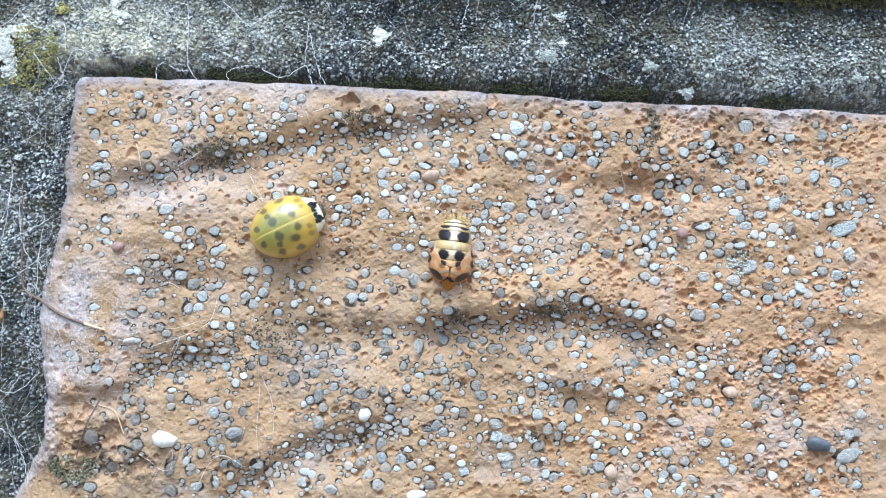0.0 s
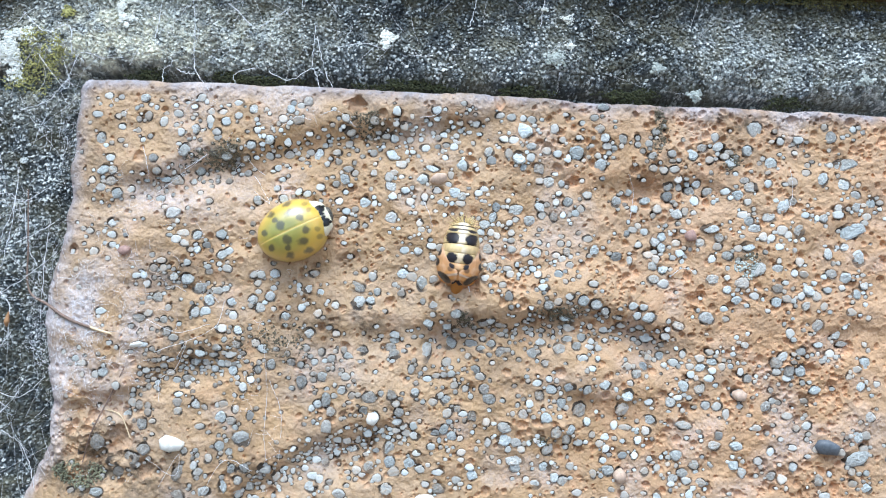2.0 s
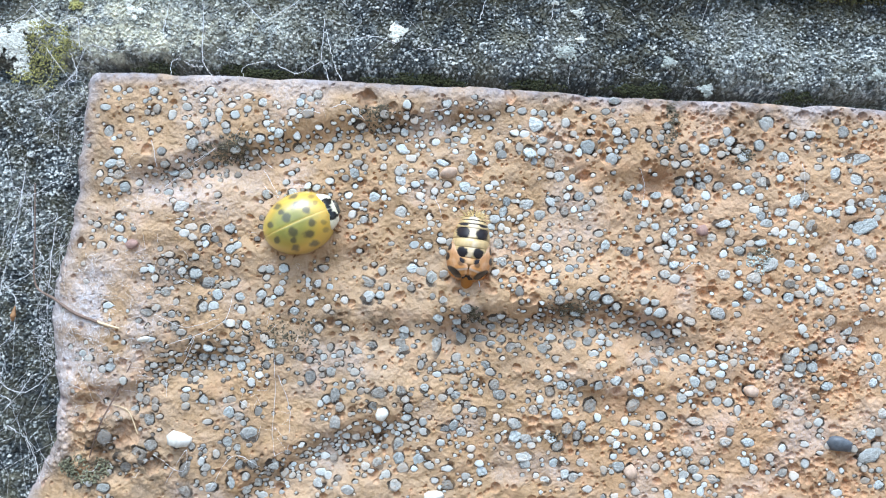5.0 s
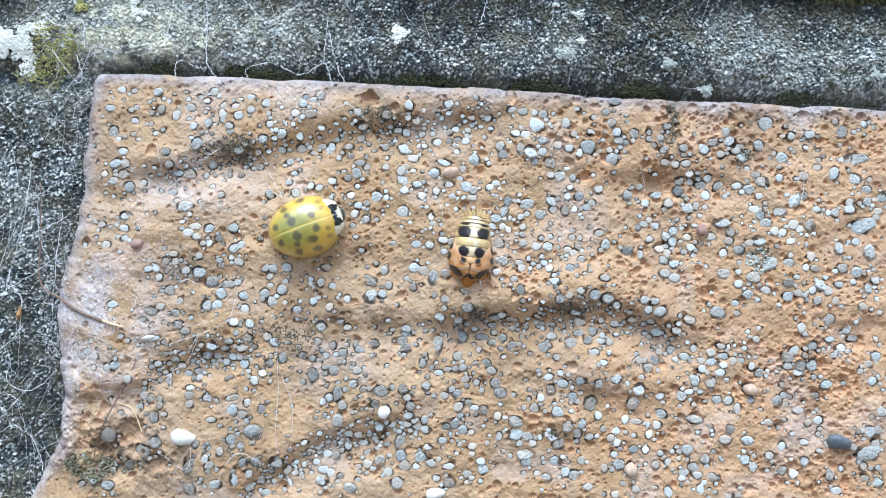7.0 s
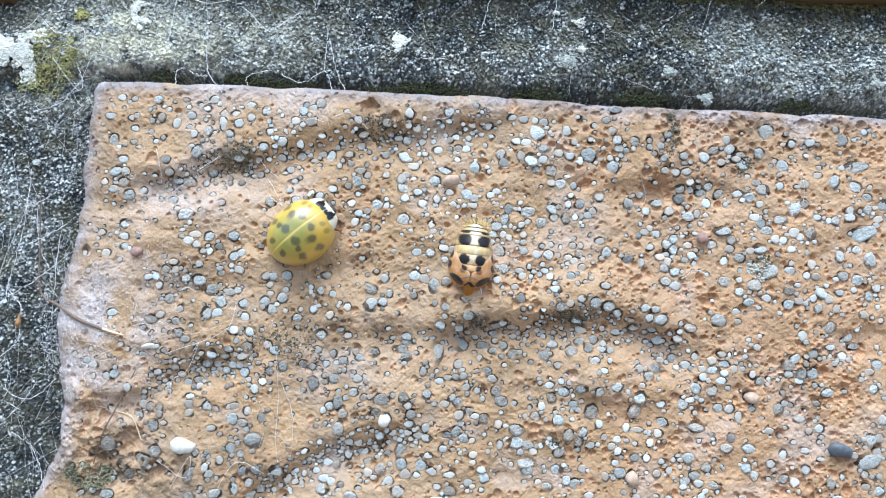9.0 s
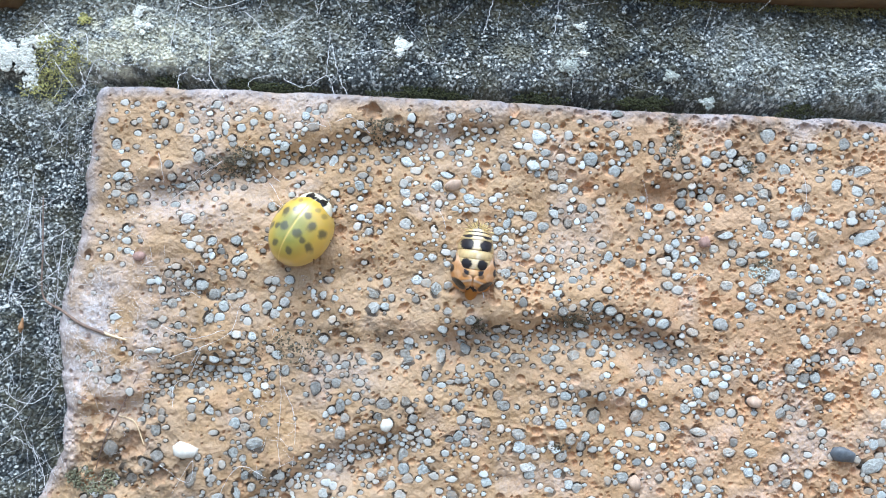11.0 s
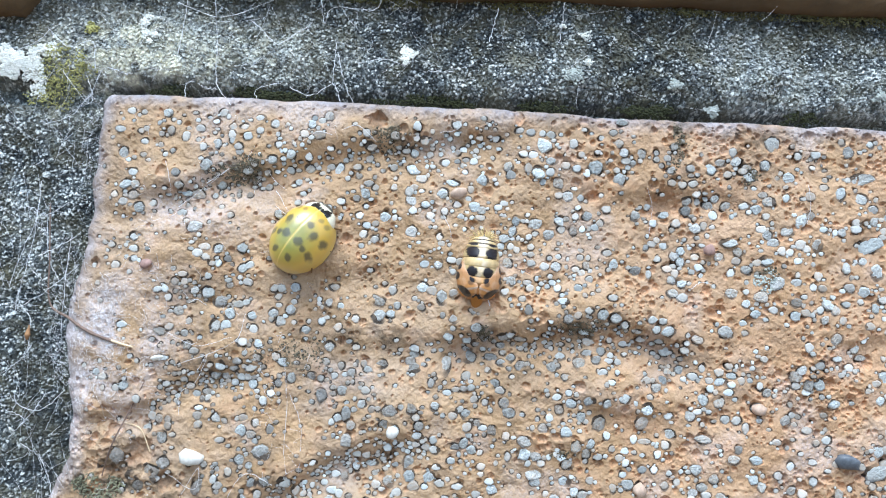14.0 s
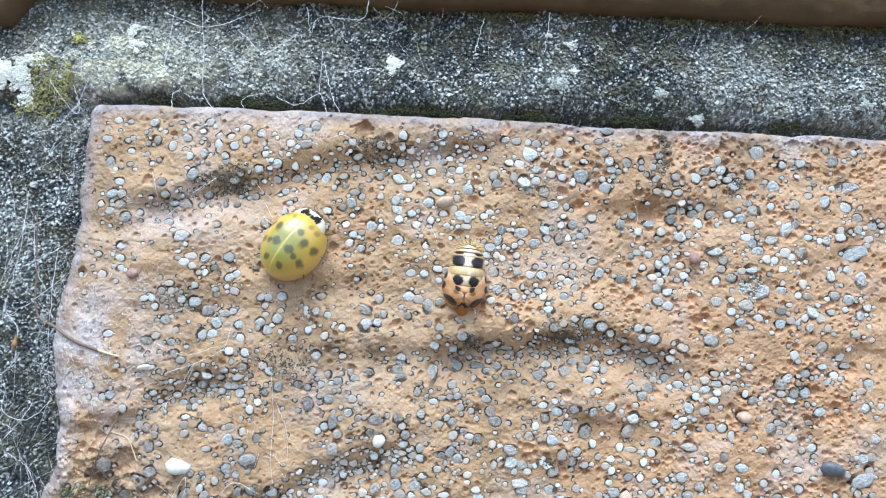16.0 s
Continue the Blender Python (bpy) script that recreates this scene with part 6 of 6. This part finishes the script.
def silk():
    rng = np.random.default_rng(55)
    # thick ropes across the bed joint
    ropes = [
        [(*(-23.6, 25.9), -2.4), (*(-23.2, 20.6), -2.2), (*(-23.0, 16.8), -2.0), (*(-21.7, 15.0), -0.8), (*(-21.0, 14.2), 0.1)],
        [(*(-24.8, 16.6), -2.0), (*(-23.9, 16.1), -1.9), (*(-22.9, 16.1), -1.9)], [(*(-25.5, 14.8), -0.8), (*(-25.9, 16.3), -2.0), (*(-25.2, 16.9), -2.2)],
        [(*(-18.7, 14.7), -0.8), (*(-19.2, 16.2), -2.0), (*(-16.9, 17.0), -2.1)], [(*(-16.0, 16.6), -2.1), (*(-14.0, 15.8), -1.8), (*(-12.0, 17.0), -1.9), (*(-11.4, 16.1), -1.6), (*(-10.8, 14.5), -0.6)],
        [(*(-12.0, 17.0), -1.9), (*(-11.9, 18.9), -2.1), (*(-11.8, 21.1), -2.1)], [(*(-11.6, 20.1), -2.1), (*(-10.7, 16.8), -1.9), (*(-9.5, 14.6), -0.5)], [(*(-9.6, 19.1), -2.0), (*(-7.0, 19.6), -1.9), (*(-5.2, 19.0), -1.8)],
        [(*(-3.4, 18.6), -2.0), (*(-0.7, 18.7), -2.0)], [(*(-20.0, 22.9), -2.2), (*(-17.3, 20.4), -2.0)], [(*(-17.2, 20.6), -2.0), (*(-14.1, 22.8), -2.1)], [(*(-26.8, 19.3), -2.0), (*(-26.4, 22.1), -2.1), (*(-26.1, 24.8), -2.1)],
        [(*(3.5, 24.9), -1.8), (*(3.1, 23.3), -1.9), (*(2.7, 21.7), -2.1)], [(*(-13.4, 25.3), -1.9), (*(-13.0, 22.9), -2.0), (*(-12.2, 24.3), -1.9), (*(-8.2, 24.3), -1.9), (*(-7.5, 26.1), -1.8)],
        [(*(-21.8, 15.0), -1.0), (*(-19.3, 15.2), -1.4)], [(*(9.8, 25.7), -1.9), (*(9.4, 21.9), -2.1)], [(*(-27.0, 24.2), -2), (*(-22.7, 23.0), -2), (*(-17.9, 24.8), -2)]]
    web("thick white silk threads stretched over the mortar", ropes, 0.026)
    side = [
        [(*(-39.9, 3.7), -2.4), (*(-38.5, 3.5), -2.2), (*(-36.5, 4.8), -2.2)], [(*(-38.5, 3.5), -2.2), (*(-38.2, -0.5), -2.2), (*(-37.2, -2.6), -2.3)], [(*(-40.9, -4.9), -2.4), (*(-39.7, -6.5), -2.2), (*(-39.7, -9.2), -2.2)],
        [(*(-42.0, -3.4), -2.4), (*(-40.6, 0.5), -2.3), (*(-39.5, 3.7), -2.3), (*(-41.3, 4.2), -2.4)], [(*(-41.7, -11.4), -2.3), (*(-40.4, -10.3), -2.2), (*(-39.4, -8.9), -2.2)], [(*(-40.8, -13.0), -2.4), (*(-40.5, -14.5), -2.2), (*(-38.3, -15.0), -2.2), (*(-36.0, -13.1), -1.8)],
        [(*(-41.5, -15.2), -2.4), (*(-39.8, -16.0), -2.2), (*(-41.4, -17.9), -2.4)], [(*(-40.1, -18.3), -2.4), (*(-38.4, -19.3), -2.3), (*(-37.2, -21.2), -2.2), (*(-36.6, -23.6), -2.0)], [(*(-39.4, 12.1), -2.4), (*(-36.8, 13.0), -2.2), (*(-34.7, 15.0), -1.6)],
        [(*(-37.8, 17.3), -2.2), (*(-35.0, 14.2), -1.6), (*(-34.5, 15.0), -1.4), (*(-35.3, 16.8), -1.8)], [(*(-36.5, -7.4), -1.8), (*(-36.1, -0.9), -1.6), (*(-35.8, 1.8), -1.6)], [(*(-39.2, -0.5), -2.2), (*(-35.5, 1.5), -1.8)], [(*(-37.8, -13.4), -2.2), (*(-39.9, -16.4), -2.2)],
        [(*(-39.2, 6.7), -2.1), (*(-39.5, 2.1), -2.0), (*(-40.1, -1.1), -2.0), (*(-40.8, -3.8), -2.1), (*(-41.2, -6.0), -2.1)], [(*(-40.9, -5.5), -2.1), (*(-38.2, -3.7), -2.0), (*(-35.1, -1.2), -1.7)], [(*(-42.9, 18.7), -2.2), (*(-40.3, 19.9), -2.0), (*(-39.0, 21.3), -2.0)],
        [(*(-39.3, 21.2), -2.0), (*(-37.1, 19.5), -1.9), (*(-34.9, 20.1), -1.8), (*(-34.4, 17.4), -1.5)], [(*(-34.7, 14.7), -1.4), (*(-33.5, 17.5), -1.5), (*(-31.3, 17.0), -1.8)]]
    web("tangled white silk over the dark upright joint", side, 0.026)
    fuzz = []
    for line in side:
        q = bent(line, 8 * len(line))
        for _ in range(3 * len(line)):
            k = rng.integers(len(q))
            a, n = rng.uniform(0, 2 * np.pi), rng.uniform(0.4, 1.6)
            fuzz.append([tuple(q[k]), tuple(q[k] + [0.5 * n * np.cos(a) + rng.normal(0, 0.1), 0.5 * n * np.sin(a), 0.03]), tuple(q[k] + [n * np.cos(a), n * np.sin(a), -0.05])])
    web("fine side strands of the tangled silk", fuzz, 0.009)
    hairs = []
    for _ in range(95):
        x, z = rng.uniform(-43, -34), rng.uniform(-25, 19)
        a = rng.normal(np.pi / 2, 0.6)
        n = rng.uniform(1.5, 6)
        d = np.array([np.cos(a), np.sin(a)]) * n
        hairs.append([(x, z, -2.2), (x + d[0] * 0.5 + rng.normal(0, 0.4), z + d[1] * 0.5, -2.3), (x + d[0], z + d[1], -2.2)])
    for _ in range(75):
        x, z = rng.uniform(-36, 30), rng.uniform(15.5, 25)
        if rng.random() < 0.6:
            x = rng.uniform(-36, 0)
        a, n = rng.uniform(0, np.pi), rng.uniform(1, 4)
        hairs.append([(x, z, -1.9), (x + 0.5 * n * np.cos(a) + rng.normal(0, 0.25), z + 0.5 * n * np.sin(a), -1.9), (x + n * np.cos(a), z + n * np.sin(a), -2.0)])
    web("hair-fine silk strands over the mortar", hairs, 0.010)

    def on_clay(x, z, up):
        return (x, z, float(clay_height(np.array(x), np.array(z))) + up)

    felt = []
    for _ in range(330):
        k = rng.random()
        if k < 0.62:
            x, z = rng.normal(-31.8, 2.0), rng.normal(-8.5, 4.5)
        elif k < 0.78:
            x, z = rng.normal(-27.5, 1.6), rng.normal(-5.5, 4.5)
        elif k < 0.88:
            x, z = rng.normal(-15.5, 1.2), rng.normal(-14, 5)
        else:
            x, z = rng.uniform(-34, -10), rng.uniform(-24, 13)
        if x < left_edge(z) + 0.4 or z > 13.5:
            continue
        a, n = rng.uniform(0, 2 * np.pi), rng.uniform(0.4, 1.6)
        c = rng.normal(0, 0.35, 2)
        mid = (x + 0.5 * n * np.cos(a) + c[0], z + 0.5 * n * np.sin(a) + c[1])
        felt.append([on_clay(x, z, 0.06), on_clay(*mid, 0.22), on_clay(x + n * np.cos(a), z + n * np.sin(a), 0.08)])
    for _ in range(220):
        z = rng.normal(-8.5, 4.0) if rng.random() < 0.7 else rng.uniform(4, 13.5)
        off = rng.uniform(-1.5, 0.6)
        x, h = float(left_edge(z)) + off, -1.5 + 0.6 * off
        a, n = rng.uniform(0, 2 * np.pi), rng.uniform(0.3, 1.2)
        felt.append([(x, z, h), (x + 0.5 * n * np.cos(a) + rng.normal(0, 0.2), z + 0.5 * n * np.sin(a) + rng.normal(0, 0.2), h + 0.25), (x + n * np.cos(a), z + n * np.sin(a), h + 0.3 * n * np.cos(a))])
    web("felted white silk fluff on the brick's worn edge", felt, 0.008)
    wisps = [
        [(-22.9, -10.3), (-21.9, -8.7), (-23.1, -11.4), (-24.5, -12.5), (-24.4, -14.5)], [(-24.8, -9.9), (-19.7, -7.6), (-18.7, -4.9)], [(-14.9, -8.9), (-14.5, -13.1), (-14.6, -17.2), (-14.2, -19.3)], [(-14.3, -12.0), (-13.1, -15.1), (-13.2, -19.3)],
        [(-25.9, -7.0), (-22.8, -8.0), (-19.9, -7.1)], [(-17.2, 8.2), (-16.6, 7.4), (-15.6, 6.7)], [(-26.6, 8.8), (-26.0, 6.7), (-26.2, 5.7)], [(-14.2, 11.1), (-12.7, 12.0), (-11.4, 11.8)], [(-1.5, 12.5), (0.1, 12.8), (0.4, 13.6)],
        [(-22.4, -4.3), (-23.2, -3.8), (-24.0, -4.1)], [(-22.9, 6.9), (-20.8, 8.3), (-25.4, 4.7)], [(-16.6, 6.6), (-14.9, 4.1), (-16.5, 5.1)], [(-10.6, 12.3), (-9.0, 12.7), (-7.4, 11.4)], [(-0.9, 4.9), (-0.3, 3.7), (-0.0, 2.6)],
        [(17.7, 8.1), (18.3, 6.5), (18.1, 3.9)], [(32.5, 9.2), (32.7, 7.1), (32.4, 5.5)], [(22.0, -1.1), (23.0, -0.3), (24.0, -0.5)], [(-24.2, -22.3), (-22.3, -19.1), (-22.7, -21.2), (-25.4, -19.8)], [(-20.1, -22.7), (-18.1, -19.5), (-15.5, -20.4)]]
    lines = [[on_clay(x, z, 0.28 + 0.12 * (k % 2)) for k, (x, z) in enumerate(line)] for line in wisps]
    web("loose pale silk wisps caught on the grit", lines, 0.016)


def stem(label, line, radii, material, name="dry_stem"):
    p = bent([(x, -h, z) for x, z, h in line], 30) * MM
    v, f = tube(p, np.interp(np.linspace(0, 1, 30), np.linspace(0, 1, len(radii)), radii) * MM, 8)
    return thing(name, mesh_from(name, v, f, material), label, "plant stem", "plant litter")


SCRAP = painted("orange_brown_leaf", (0.36, 0.20, 0.09), 0.7, 0.3)


def litter():
    def on_clay(p, up):
        return (*p, float(clay_height(np.array(p[0]), np.array(p[1]))) + up)

    stem("thin brown dry stem hanging along the joint", [(*(-38.4, 4.6), -2.4), (*(-38.1, -0.5), -2.2), (*(-37.8, -4.8), -2.0), (*(-35.4, -6.1), -0.9), on_clay((-33.2, -7.2), 0.22), on_clay((-30.8, -8.0), 0.2)], (0.06, 0.075, 0.09, 0.14, 0.16, 0.13), TWIG)
    stem("pale broken tip of the dry stem", [on_clay((-31.1, -7.9), 0.24), on_clay((-29.8, -8.2), 0.26), on_clay((-28.9, -8.4), 0.26)], (0.125, 0.115, 0.08), STRAW)
    stem("long thin straw leaning on the brick", [on_clay((-31.6, -20.8), 0.2), on_clay((-30.4, -17.4), 0.25), on_clay((-29.0, -14.2), 0.25), on_clay((-27.7, -11.5), 0.25)], (0.05, 0.07, 0.07, 0.04), TWIG)
    stem("short dark hair-like stalk", [on_clay((5.9, 0.3), 0.15), on_clay((6.7, 0.1), 0.3), on_clay((7.3, -0.2), 0.15)], (0.04, 0.05, 0.03), TWIG)
    stem("curved pale rootlet on the brick", [on_clay((-27.0, -18.0), 0.15), on_clay((-28.0, -16.0), 0.25), on_clay((-29.5, -15.5), 0.25)], (0.05, 0.06, 0.04), STRAW)
    stem("tiny orange leaf scrap in the joint", [(*(-39.6, -7.0), -2.0), (*(-39.7, -7.9), -1.9), (*(-39.8, -8.4), -2.0)], (0.06, 0.28, 0.08), SCRAP, "leaf_scrap")


ground()
wall()
brick = insect_brick()
mortar()
upper_brick()
growths()
bug = ladybird()
case = pupal_case()
silk()
litter()

# The ladybird's way: seconds, X, Z of its middle, heading in degrees anticlockwise from level, roll to its right, nose down.
BUG_PATH = [
    (0, -12.44, 1.83, 27.9, 0.0, 0.0),
    (0.5, -12.43, 1.79, 27.9, 0.0, 0.0),
    (1, -12.46, 1.83, 27.5, 0.0, 0.0),
    (1.5, -12.46, 1.82, 27.9, 0.0, 0.0),
    (2, -12.42, 1.81, 27.8, 0.0, 0.0),
    (2.5, -12.45, 1.86, 27.8, 0.0, 0.0),
    (3, -12.67, 1.92, 25.0, 0.0, 0.0),
    (3.5, -12.78, 1.98, 25.9, 0.0, 0.0),
    (4, -12.82, 2.01, 26.7, 0.0, 0.0),
    (6.3, -12.53, 1.64, 25.2, 0.0, 0.0),
    (6.5, -12.55, 1.59, 25.0, 0.0, 0.0),
    (7, -12.41, 1.55, 23.2, 0.0, -2.5),
    (7.5, -12.93, 1.52, 29.5, 0.0, -5.0),
    (8, -13.12, 1.63, 31.8, 0.0, -5.5),
    (8.5, -13.13, 1.76, 34.9, -1.5, -6.0),
    (9, -12.86, 1.79, 41.9, -3.0, -2.0),
    (11.5, -13.20, 2.74, 64.0, -12.0, 8.0),
    (12, -13.23, 3.15, 67.6, -11.8, 8.0),
    (12.5, -13.06, 3.10, 65.8, -11.6, 8.0),
    (13, -13.13, 2.77, 61.6, -11.3, 8.0),
    (13.5, -13.42, 2.48, 56.2, -11.1, 7.7),
    (14, -13.56, 2.20, 53.8, -10.9, 7.3),
    (14.5, -13.50, 2.20, 52.1, -10.7, 7.0),
    (15, -13.42, 2.18, 51.7, -10.4, 6.7),
    (15.5, -13.20, 2.51, 51.5, -10.2, 6.3),
    (16, -13.17, 2.47, 55.8, -10.0, 6.0),
]
BUG_STAND = 0.0


def motions():
    rows = []
    for t, x, z, heading, roll, dip in BUG_PATH:
        a = radians(heading)
        turn = Matrix(((math.cos(a), -math.sin(a), 0, 0), (0, 0, -1, 0), (math.sin(a), math.cos(a), 0, 0), (0, 0, 0, 1)))
        rows.append((t, Matrix.Translation(DATUM + Vector(to_wall(x, z, BUG_STAND + 0.03 * abs(dip)))) @ turn @ pose(0, 0, 0, roll, dip, 0)))
    walk(bug, rows)


motions()
